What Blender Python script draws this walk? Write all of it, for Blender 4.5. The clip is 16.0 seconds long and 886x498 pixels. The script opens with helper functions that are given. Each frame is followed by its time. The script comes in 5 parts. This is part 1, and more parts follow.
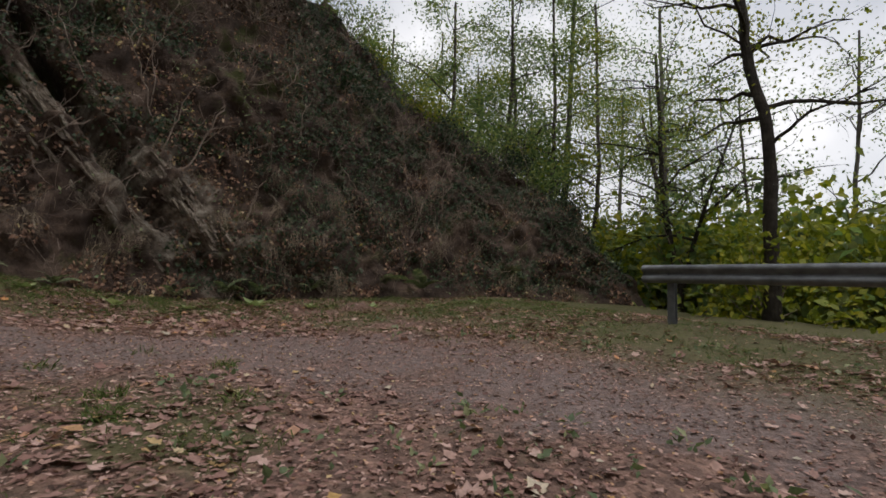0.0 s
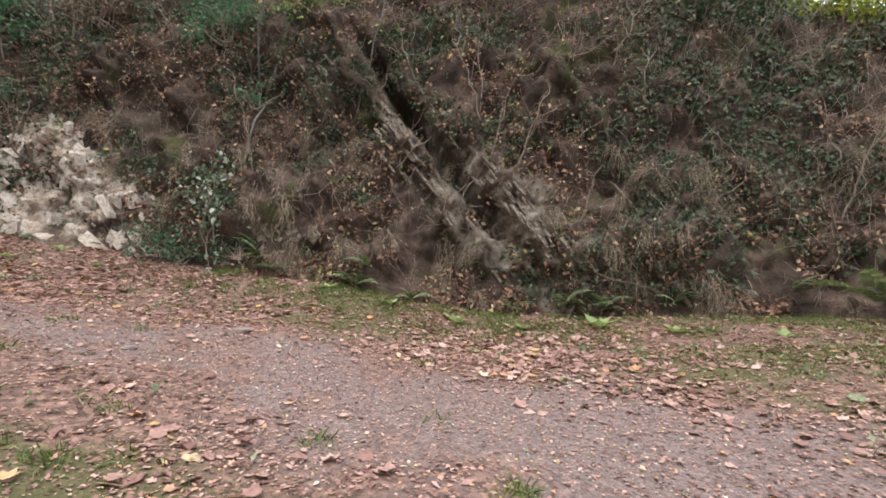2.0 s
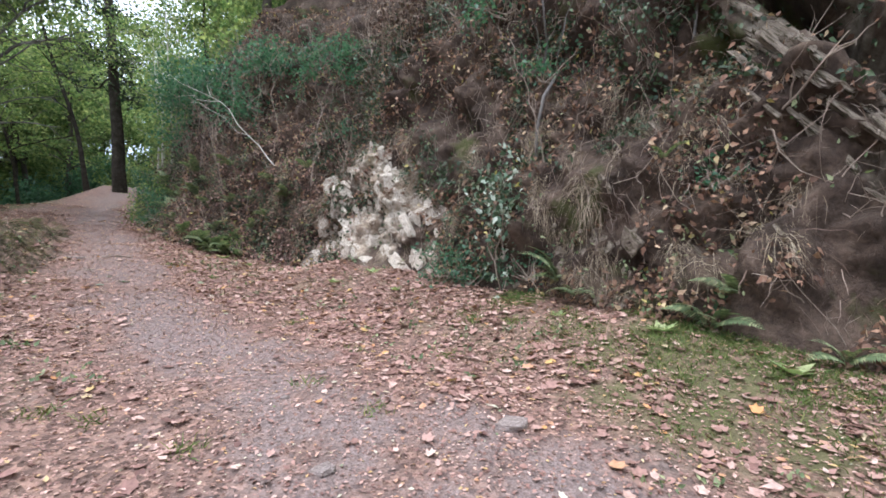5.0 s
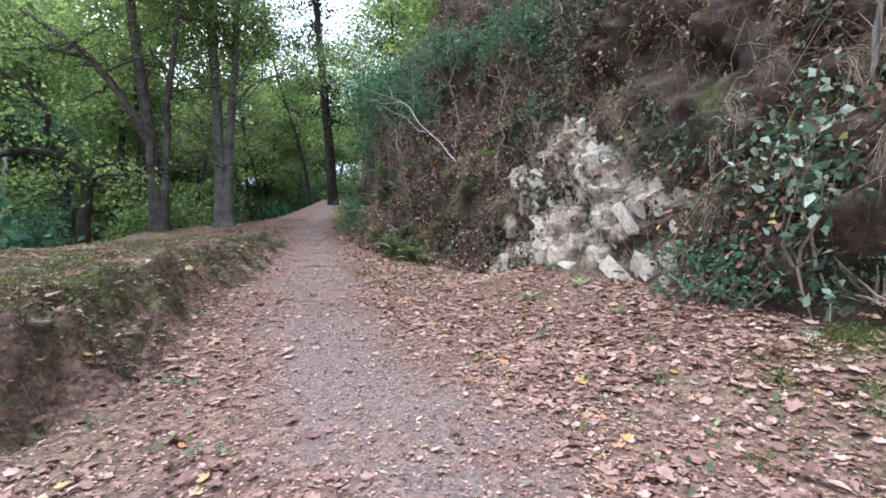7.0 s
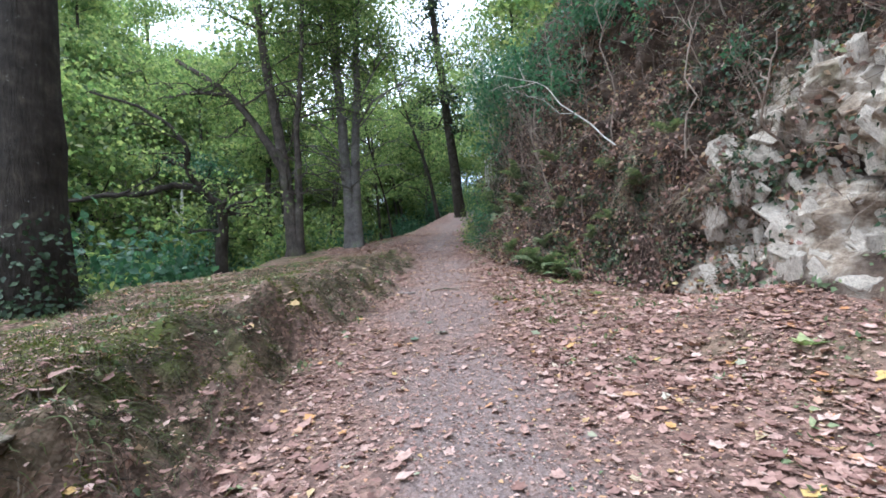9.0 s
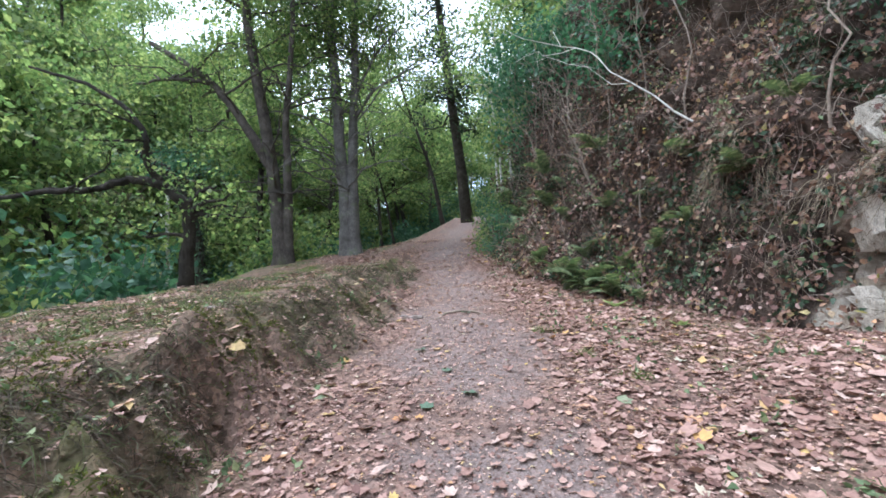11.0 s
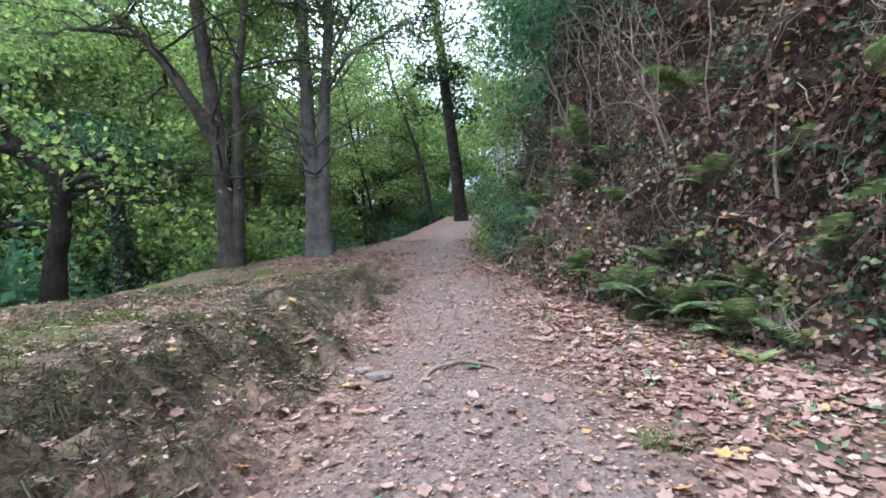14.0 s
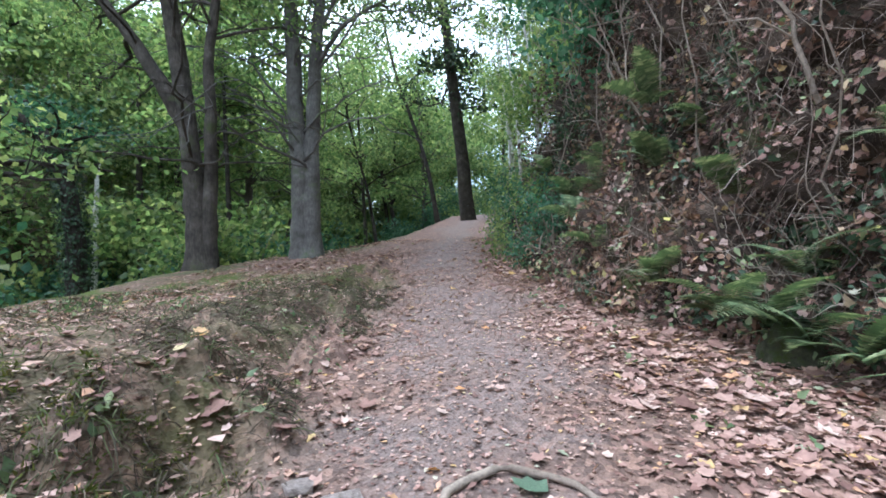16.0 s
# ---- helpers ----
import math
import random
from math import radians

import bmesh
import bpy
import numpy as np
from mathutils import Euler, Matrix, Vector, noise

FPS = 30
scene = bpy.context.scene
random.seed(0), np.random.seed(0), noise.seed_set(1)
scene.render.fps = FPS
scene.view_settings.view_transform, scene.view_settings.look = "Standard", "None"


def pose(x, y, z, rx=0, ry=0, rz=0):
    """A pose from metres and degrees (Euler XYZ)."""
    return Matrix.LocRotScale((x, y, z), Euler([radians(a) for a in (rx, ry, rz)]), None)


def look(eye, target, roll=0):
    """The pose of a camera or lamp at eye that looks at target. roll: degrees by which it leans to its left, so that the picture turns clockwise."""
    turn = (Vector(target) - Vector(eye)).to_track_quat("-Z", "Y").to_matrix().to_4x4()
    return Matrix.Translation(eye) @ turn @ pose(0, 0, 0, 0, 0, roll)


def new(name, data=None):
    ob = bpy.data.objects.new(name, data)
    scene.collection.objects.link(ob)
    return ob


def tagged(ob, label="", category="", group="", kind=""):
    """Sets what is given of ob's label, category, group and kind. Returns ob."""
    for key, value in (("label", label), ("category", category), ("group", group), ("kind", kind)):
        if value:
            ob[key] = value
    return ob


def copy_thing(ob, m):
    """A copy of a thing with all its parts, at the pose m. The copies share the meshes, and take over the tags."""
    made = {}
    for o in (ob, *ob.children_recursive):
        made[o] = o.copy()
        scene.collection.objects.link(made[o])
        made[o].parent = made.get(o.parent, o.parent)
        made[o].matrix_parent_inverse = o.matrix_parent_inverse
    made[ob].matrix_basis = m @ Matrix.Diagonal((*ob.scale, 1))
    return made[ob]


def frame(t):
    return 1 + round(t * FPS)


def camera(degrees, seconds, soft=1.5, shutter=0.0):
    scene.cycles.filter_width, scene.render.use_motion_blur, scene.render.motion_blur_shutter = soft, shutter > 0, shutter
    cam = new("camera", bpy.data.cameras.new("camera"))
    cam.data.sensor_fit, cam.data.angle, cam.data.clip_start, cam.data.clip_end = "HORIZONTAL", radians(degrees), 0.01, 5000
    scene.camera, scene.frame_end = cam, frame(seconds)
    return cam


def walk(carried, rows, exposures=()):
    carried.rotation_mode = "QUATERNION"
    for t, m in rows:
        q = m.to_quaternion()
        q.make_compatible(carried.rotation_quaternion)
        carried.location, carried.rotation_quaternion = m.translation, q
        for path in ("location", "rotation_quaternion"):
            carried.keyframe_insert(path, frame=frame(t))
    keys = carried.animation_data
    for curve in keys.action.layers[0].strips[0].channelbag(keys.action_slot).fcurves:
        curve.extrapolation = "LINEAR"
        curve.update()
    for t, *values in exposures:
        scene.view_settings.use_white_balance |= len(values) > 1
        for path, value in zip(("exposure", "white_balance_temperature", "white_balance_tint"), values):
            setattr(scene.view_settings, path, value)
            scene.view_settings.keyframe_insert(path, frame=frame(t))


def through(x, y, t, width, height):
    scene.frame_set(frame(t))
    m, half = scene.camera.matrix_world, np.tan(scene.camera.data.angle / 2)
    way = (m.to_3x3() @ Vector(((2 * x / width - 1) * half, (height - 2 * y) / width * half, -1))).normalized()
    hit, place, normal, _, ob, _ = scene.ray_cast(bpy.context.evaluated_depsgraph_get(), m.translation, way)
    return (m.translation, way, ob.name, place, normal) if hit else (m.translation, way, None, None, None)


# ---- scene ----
cam = camera(89.46, 16.0, soft=1.7)
PATH = [
    (0, (0.032, -0.019, 0.691), (1.768, -0.979, 0.942), 2.87),
    (0.5, (0.594, -0.287, 0.867), (2.463, -0.958, 1.098), 3.18),
    (1, (1.180, -0.551, 0.980), (3.149, -0.842, 1.170), 3.40),
    (1.5, (1.723, -0.608, 1.071), (3.714, -0.507, 1.226), 3.43),
    (2, (2.347, -0.543, 1.170), (4.278, -0.038, 1.296), 2.73),
    (2.5, (2.875, -0.420, 1.256), (4.695, 0.403, 1.346), 1.78),
    (3, (3.415, -0.265, 1.393), (5.080, 0.840, 1.462), 1.31),
    (3.5, (3.876, -0.043, 1.521), (5.421, 1.226, 1.573), 0.88),
    (3.7, (4.040, 0.086, 1.560), (5.540, 1.408, 1.618), 0.79),
    (5.8, (5.425, 1.596, 1.698), (6.303, 3.392, 1.739), 0.59),
    (6, (5.509, 1.800, 1.726), (6.308, 3.633, 1.771), 0.49),
    (6.5, (5.614, 2.320, 1.763), (6.224, 4.224, 1.794), 0.02),
    (7, (5.646, 2.880, 1.811), (6.057, 4.837, 1.843), -0.85),
    (7.5, (5.672, 3.416, 1.872), (5.905, 5.402, 1.908), -1.54),
    (8, (5.642, 4.001, 1.890), (5.717, 5.999, 1.940), -2.49),
    (8.5, (5.582, 4.549, 1.945), (5.542, 6.548, 2.017), -3.15),
    (9, (5.530, 5.184, 1.997), (5.381, 7.176, 2.094), -3.55),
    (9.2, (5.492, 5.450, 2.002), (5.318, 7.440, 2.106), -3.58),
    (11.3, (5.080, 7.723, 2.196), (4.937, 9.714, 2.324), -3.11),
    (11.5, (5.062, 7.921, 2.204), (4.937, 9.913, 2.326), -3.04),
    (12, (5.059, 8.484, 2.239), (4.966, 10.479, 2.354), -2.32),
    (12.5, (4.999, 9.064, 2.254), (4.919, 11.058, 2.375), -2.51),
    (13, (4.965, 9.627, 2.274), (4.903, 11.623, 2.395), -2.91),
    (13.5, (4.940, 10.159, 2.342), (4.834, 12.153, 2.466), -2.67),
    (14, (4.885, 10.718, 2.376), (4.772, 12.711, 2.510), -2.70),
    (14.5, (4.830, 11.208, 2.391), (4.712, 13.200, 2.530), -2.73),
    (15, (4.787, 11.764, 2.450), (4.668, 13.755, 2.590), -2.58),
    (15.5, (4.729, 12.248, 2.454), (4.603, 14.239, 2.592), -2.60),
    (16, (4.659, 12.724, 2.477), (4.533, 14.715, 2.622), -2.25),
]
EXPOSURES = [(0.0, -0.62, 6600, 11), (0.5, -0.3, 6550, 11), (1.0, -0.05, 6500, 11), (1.5, 0.45, 6500, 12), (2.0, 0.95, 6400, 12), (3.0, 1.2, 6200, 11), (6.0, 1.2, 5600, 10), (9.0, 1.25, 5450, 7), (12.0, 1.32, 5400, 5), (16.0, 1.38, 5250, 3)]
walk(cam, [(t, look(e, g, r)) for t, e, g, r in PATH], EXPOSURES)

# ---- light: bright overcast sky, weak wide sun ----
world = bpy.data.worlds.new("sky")
scene.world = world
world.use_nodes = True
wn = world.node_tree
sky = wn.nodes.new("ShaderNodeTexSky")
sky.sky_type = 'NISHITA'
sky.sun_disc = False
sky.sun_elevation = radians(69)
sky.sun_rotation = radians(285)
sky.air_density, sky.dust_density, sky.ozone_density = 1.0, 3.0, 1.0
# thin white cloud over most of the sky
wtc = wn.nodes.new("ShaderNodeTexCoord")
cloud = wn.nodes.new("ShaderNodeTexNoise")
cloud.inputs["Scale"].default_value, cloud.inputs["Detail"].default_value = 2.2, 6
wn.links.new(wtc.outputs["Generated"], cloud.inputs["Vector"])
veil = wn.nodes.new("ShaderNodeMapRange")
veil.inputs["From Min"].default_value, veil.inputs["From Max"].default_value = 0.35, 0.65
veil.inputs["To Min"].default_value, veil.inputs["To Max"].default_value = 0.2, 0.95
wn.links.new(cloud.outputs[0], veil.inputs["Value"])
wmix = wn.nodes.new("ShaderNodeMix")
wmix.data_type = 'RGBA'
wn.links.new(veil.outputs[0], wmix.inputs[0])
wn.links.new(sky.outputs[0], wmix.inputs[6])
wmix.inputs[7].default_value = (11.0, 11.1, 11.4, 1)
wn.links.new(wmix.outputs[2], wn.nodes["Background"].inputs[0])
wn.nodes["Background"].inputs[1].default_value = 0.15
sun = new("sun", bpy.data.lights.new("sun", 'SUN'))
sun.data.energy, sun.data.angle, sun.data.color = 1.5, radians(40), (1.0, 0.97, 0.93)
sun.matrix_world = look((0, 0, 0), (0.36, -0.03, -0.93))

rng = np.random.default_rng(7)


# ---- noise on arrays ----
def hash3(ix, iy, iz):
    n = (ix * 374761393 + iy * 668265263 + iz * 2147483647 + 1274126177) & 0xffffffff
    n = ((n ^ (n >> 13)) * 1274126177) & 0xffffffff
    return ((n ^ (n >> 16)) & 0xffff) / 65535.0


def vnoise(p):
    """Smooth value noise, 0 to 1, of an N x 3 array."""
    p = np.asarray(p, float)
    i = np.floor(p).astype(np.int64)
    f = p - i
    f = f * f * (3 - 2 * f)
    out = 0
    for a in (0, 1):
        for b in (0, 1):
            for c in (0, 1):
                w = (f[:, 0] if a else 1 - f[:, 0]) * (f[:, 1] if b else 1 - f[:, 1]) * (f[:, 2] if c else 1 - f[:, 2])
                out = out + w * hash3(i[:, 0] + a, i[:, 1] + b, i[:, 2] + c)
    return out


def fbm(p, octaves=4, gain=0.5):
    p = np.asarray(p, float)
    out, amp, tot = 0, 1.0, 0
    for k in range(octaves):
        out = out + amp * vnoise(p * 2 ** k + 17.3 * k)
        tot += amp
        amp *= gain
    return out / tot


# ---- mesh helpers ----
def mesh_from(name, verts, faces, smooth=False):
    """A mesh from an array of points and an array of equal-sided faces."""
    verts = np.ascontiguousarray(verts, np.float32)
    faces = np.ascontiguousarray(faces, np.int32)
    me = bpy.data.meshes.new(name)
    n = faces.shape[1]
    me.vertices.add(len(verts))
    me.vertices.foreach_set("co", verts.ravel())
    me.loops.add(faces.size)
    me.loops.foreach_set("vertex_index", faces.ravel())
    me.polygons.add(len(faces))
    me.polygons.foreach_set("loop_start", np.arange(0, faces.size, n, dtype=np.int32))
    if smooth:
        me.polygons.foreach_set("use_smooth", np.ones(len(faces), bool))
    me.update(calc_edges=True)
    return me


def part(name, me, material, parent=None, label="", kind=""):
    """Links a mesh as one object, under a thing or a part."""
    ob = new(name, me)
    if material and not me.materials:
        me.materials.append(material)
    if parent:
        ob.parent = parent
    return tagged(ob, label, kind=kind)


def unit(v):
    return v / np.maximum(np.linalg.norm(v, axis=-1, keepdims=True), 1e-9)


def frames_from(axis, normal):
    """Turns: columns x along axis, z near normal."""
    x = unit(axis)
    y = unit(np.cross(normal, x))
    z = np.cross(x, y)
    return np.stack([x, y, z], axis=2)


def scatter(name, tv, tf, pos, rot, size, smooth=False):
    """Many small copies of a template joined in one mesh: pos N x 3, rot N x 3 x 3, size N or N x 3."""
    tv, tf = np.asarray(tv, float), np.asarray(tf, int)
    size = np.asarray(size, float)
    if size.ndim == 1:
        size = np.repeat(size[:, None], 3, 1)
    v = np.einsum('nij,nkj->nki', rot, tv[None] * size[:, None, :]) + pos[:, None, :]
    f = tf[None] + (np.arange(len(pos)) * len(tv))[:, None, None]
    return mesh_from(name, v.reshape(-1, 3), f.reshape(-1, tf.shape[1]), smooth)


def random_dirs(n, up=0.0, r=rng):
    d = r.normal(size=(n, 3))
    d[:, 2] += up
    return unit(d)


class Tubes:
    """Collects tapered, bent tubes (quads)."""

    def __init__(self):
        self.v, self.f, self.n = [], [], 0

    def add(self, pts, radii, sides=7, wobble=0.0):
        pts = np.asarray(pts, float)
        k = len(pts)
        tang = unit(np.gradient(pts, axis=0))
        ref = np.array([1.0, 0.13, 0.2]) if abs(tang[0][0]) < 0.8 else np.array([0.1, 1.0, 0.2])
        a = unit(np.cross(tang, ref))
        b = np.cross(tang, a)
        ang = np.linspace(0, 2 * math.pi, sides, endpoint=False)
        rad = np.asarray(radii, float)[:, None] * (1 + wobble * (rng.random((k, sides)) - 0.5))
        ring = pts[:, None, :] + rad[..., None] * (np.cos(ang)[None, :, None] * a[:, None, :] + np.sin(ang)[None, :, None] * b[:, None, :])
        base = self.n
        self.v.append(ring.reshape(-1, 3))
        i, j = np.meshgrid(np.arange(k - 1), np.arange(sides), indexing='ij')
        j2 = (j + 1) % sides
        self.f.append(np.stack([base + i * sides + j, base + i * sides + j2, base + (i + 1) * sides + j2, base + (i + 1) * sides + j], -1).reshape(-1, 4))
        self.n += k * sides

    def mesh(self, name):
        return mesh_from(name, np.concatenate(self.v), np.concatenate(self.f), True)


def bend(p0, p1, sag=0.0, wob=0.1, n=6, r=rng):
    """A wavering line between two points."""
    p0, p1 = np.asarray(p0, float), np.asarray(p1, float)
    t = np.linspace(0, 1, n)[:, None]
    p = p0 + (p1 - p0) * t
    p[:, 2] -= sag * 4 * (t[:, 0] * (1 - t[:, 0]))
    L = np.linalg.norm(p1 - p0)
    w = r.normal(size=(n, 3)) * wob * L / n
    w[0] = 0
    return p + np.cumsum(w, 0) * np.minimum(1, t * 3)


LEAF_V = [(0, 0, 0), (0.32, 0.3, 0.07), (1, 0, -0.05), (0.32, -0.3, 0.07), (0.5, 0, -0.02)]
LEAF_F = [(0, 4, 1), (1, 4, 2), (2, 4, 3), (3, 4, 0)]
DIAMOND_V = [(0, 0, 0), (0.45, 0.34, 0.08), (1, 0, -0.06), (0.45, -0.34, 0.08)]
DIAMOND_F = [(0, 2, 1), (0, 3, 2)]
STAR_V = [(0.02, 0, 0.05)] + [(0.5 * rr * math.cos(a), 0.5 * rr * math.sin(a), zz) for a, rr, zz in [
    (0, 1.08, 0.14), (0.42, 0.78, 0.02), (0.85, 1.0, 0.18), (1.4, 0.66, 0.05), (1.9, 0.88, 0.12), (2.6, 0.55, 0.03), (3.14, 0.62, 0.0),
    (3.68, 0.58, 0.05), (4.4, 0.86, 0.16), (4.9, 0.68, 0.02), (5.4, 0.98, 0.1), (5.82, 0.76, 0.05)]]
STAR_F = [(0, k, k % 12 + 1) for k in range(1, 13)]


# ---- materials ----
def material(name, rough=0.8, metal=0.0):
    m = bpy.data.materials.new(name)
    m.use_nodes = True
    b = m.node_tree.nodes["Principled BSDF"]
    b.inputs["Roughness"].default_value = rough
    b.inputs["Metallic"].default_value = metal
    b.inputs["Specular IOR Level"].default_value = 0.3
    return m, m.node_tree, b


def noise_node(nt, scale, detail=6, rough=0.6, coord="Object", stretch=1.0):
    tc = nt.nodes.new("ShaderNodeTexCoord")
    n = nt.nodes.new("ShaderNodeTexNoise")
    n.inputs["Scale"].default_value, n.inputs["Detail"].default_value, n.inputs["Roughness"].default_value = scale, detail, rough
    if stretch != 1.0:
        mp = nt.nodes.new("ShaderNodeMapping")
        mp.inputs["Scale"].default_value = (1, 1, stretch)
        nt.links.new(tc.outputs[coord], mp.inputs["Vector"])
        nt.links.new(mp.outputs[0], n.inputs["Vector"])
    else:
        nt.links.new(tc.outputs[coord], n.inputs["Vector"])
    return n


def ramp(nt, src, stops):
    r = nt.nodes.new("ShaderNodeValToRGB")
    el = r.color_ramp.elements
    while len(el) < len(stops):
        el.new(0.5)
    for e, (p, c) in zip(el, stops):
        e.position, e.color = p, (*c, 1)
    nt.links.new(src, r.inputs[0])
    return r


def mix(nt, fac, a, b, mode='MIX'):
    m = nt.nodes.new("ShaderNodeMix")
    m.data_type, m.blend_type = 'RGBA', mode
    for k, s in (("Factor", fac), ("A", a), ("B", b)):
        sock = [i for i in m.inputs if i.name == k and i.type == ('VALUE' if k == "Factor" else 'RGBA')][0]
        if isinstance(s, (int, float)):
            sock.default_value = s
        elif isinstance(s, tuple):
            sock.default_value = (*s, 1)
        else:
            nt.links.new(s, sock)
    return [o for o in m.outputs if o.type == 'RGBA'][0]


def bump(nt, b, height, strength=0.5, dist=0.02):
    n = nt.nodes.new("ShaderNodeBump")
    n.inputs["Strength"].default_value, n.inputs["Distance"].default_value = strength, dist
    nt.links.new(height, n.inputs["Height"])
    nt.links.new(n.outputs[0], b.inputs["Normal"])


def mottled(name, stops, big=1.2, fine=30, rough=0.9, bumps=0.6, dist=0.02, patch=None, coord="Object", stretch=1.0):
    """Two scales of noise in colour with relief; patch: (colour, scale, low, high) for blotches of another colour."""
    m, nt, b = material(name, rough)
    n1, n2 = noise_node(nt, big, 5, 0.6, coord), noise_node(nt, fine, 8, 0.7, coord, stretch)
    c1 = ramp(nt, n1.outputs[0], stops)
    c2 = ramp(nt, n2.outputs[0], [(0.25, (0.45, 0.45, 0.45)), (0.75, (1.35, 1.35, 1.35))])
    col = mix(nt, 1.0, c1.outputs[0], c2.outputs[0], 'MULTIPLY')
    if patch:
        n3 = noise_node(nt, patch[1], 5, 0.65, coord)
        r3 = ramp(nt, n3.outputs[0], [(patch[2], (0, 0, 0)), (patch[3], (1, 1, 1))])
        col = mix(nt, r3.outputs[0], col, patch[0])
    nt.links.new(col, b.inputs["Base Color"])
    bump(nt, b, n2.outputs[0], bumps, dist)
    return m


def leafy(name, stops, rough=0.55, through=0.35, spec=0.3):
    """Leaves: colour by island, some light shining through."""
    m, nt, b = material(name, rough)
    b.inputs["Specular IOR Level"].default_value = spec
    g = nt.nodes.new("ShaderNodeNewGeometry")
    c = ramp(nt, g.outputs["Random Per Island"], stops)
    n = noise_node(nt, 25, 3)
    v = ramp(nt, n.outputs[0], [(0.3, (0.7, 0.7, 0.7)), (0.7, (1.2, 1.2, 1.2))])
    col = mix(nt, 1.0, c.outputs[0], v.outputs[0], 'MULTIPLY')
    nt.links.new(col, b.inputs["Base Color"])
    if through:
        tr = nt.nodes.new("ShaderNodeBsdfTranslucent")
        nt.links.new(mix(nt, 1.0, col, (1.0, 1.1, 0.75), 'MULTIPLY'), tr.inputs[0])
        mx = nt.nodes.new("ShaderNodeMixShader")
        mx.inputs[0].default_value = through
        nt.links.new(b.outputs[0], mx.inputs[1])
        nt.links.new(tr.outputs[0], mx.inputs[2])
        nt.links.new(mx.outputs[0], nt.nodes["Material Output"].inputs[0])
    return m


def ground_material():
    m, nt, b = material("trodden_earth", 0.95)
    at = nt.nodes.new("ShaderNodeAttribute")
    at.attribute_name = "cover"
    sep = nt.nodes.new("ShaderNodeSeparateColor")
    nt.links.new(at.outputs["Color"], sep.inputs[0])
    fine, mid, big = noise_node(nt, 55, 8, 0.75), noise_node(nt, 9, 6, 0.7), noise_node(nt, 0.9, 4)
    vor = nt.nodes.new("ShaderNodeTexVoronoi")
    vor.inputs["Scale"].default_value = 38
    tc = nt.nodes.new("ShaderNodeTexCoord")
    nt.links.new(tc.outputs["Object"], vor.inputs["Vector"])
    grit = ramp(nt, fine.outputs[0], [(0.2, (0.09, 0.07, 0.066)), (0.5, (0.21, 0.17, 0.163)), (0.8, (0.4, 0.345, 0.335))])
    stone = ramp(nt, vor.outputs["Color"], [(0.1, (0.55, 0.5, 0.48)), (0.9, (1.35, 1.3, 1.27))])
    gravel = mix(nt, 0.8, grit.outputs[0], stone.outputs[0], 'MULTIPLY')
    base = ramp(nt, mid.outputs[0], [(0.25, (0.1, 0.064, 0.053)), (0.55, (0.205, 0.136, 0.115)), (0.8, (0.32, 0.22, 0.188))])
    fleck = nt.nodes.new("ShaderNodeTexVoronoi")
    fleck.inputs["Scale"].default_value = 21
    nt.links.new(tc.outputs["Object"], fleck.inputs["Vector"])
    tint = ramp(nt, fleck.outputs["Color"], [(0.1, (0.4, 0.36, 0.34)), (0.5, (1.0, 0.95, 0.9)), (0.9, (1.75, 1.6, 1.45))])
    humus = nt.nodes.new("ShaderNodeMix")
    humus.data_type, humus.blend_type = 'RGBA', 'MULTIPLY'
    humus.inputs[0].default_value = 0.9
    nt.links.new(base.outputs[0], humus.inputs[6])
    nt.links.new(tint.outputs[0], humus.inputs[7])
    sod = ramp(nt, mid.outputs[0], [(0.25, (0.055, 0.058, 0.024)), (0.55, (0.115, 0.105, 0.05)), (0.8, (0.2, 0.16, 0.09))])
    c = mix(nt, sep.outputs[0], humus.outputs[2], gravel)
    c = mix(nt, sep.outputs[1], c, sod.outputs[0])
    moss = ramp(nt, fine.outputs[0], [(0.3, (0.045, 0.062, 0.012)), (0.7, (0.14, 0.16, 0.035))])
    c = mix(nt, sep.outputs[2], c, moss.outputs[0])
    nt.links.new(c, b.inputs["Base Color"])
    add = nt.nodes.new("ShaderNodeMath")
    nt.links.new(fine.outputs[0], add.inputs[0])
    nt.links.new(vor.outputs["Distance"], add.inputs[1])
    bump(nt, b, add.outputs[0], 0.7, 0.02)
    return m


M_GROUND = ground_material()
# soil kept extra dark: shadow in the gaps between growth is in its colour
M_BANK = mottled("bank_soil", [(0.25, (0.025, 0.017, 0.013)), (0.5, (0.07, 0.047, 0.035)), (0.72, (0.17, 0.12, 0.09))], 1.6, 14, 0.95, 1.0, 0.06,
                 patch=((0.06, 0.065, 0.02), 0.7, 0.58, 0.68))


def bare_rock_on_bank():
    """Bare stone of two kinds shows through the soil of the bank."""
    nt = M_BANK.node_tree
    b = nt.nodes["Principled BSDF"]
    col = b.inputs["Base Color"].links[0].from_socket
    at = nt.nodes.new("ShaderNodeAttribute")
    at.attribute_name = "bare"
    sep = nt.nodes.new("ShaderNodeSeparateColor")
    nt.links.new(at.outputs["Color"], sep.inputs[0])
    n = noise_node(nt, 3.2, 7, 0.7)
    lime = ramp(nt, n.outputs[0], [(0.36, (0.12, 0.08, 0.055)), (0.48, (0.34, 0.27, 0.205)), (0.62, (0.68, 0.61, 0.52))])
    slate = ramp(nt, n.outputs[0], [(0.36, (0.08, 0.06, 0.045)), (0.5, (0.2, 0.17, 0.135)), (0.7, (0.4, 0.36, 0.3))])
    c = mix(nt, sep.outputs[0], col, lime.outputs[0])
    nt.links.new(mix(nt, sep.outputs[1], c, slate.outputs[0]), b.inputs["Base Color"])


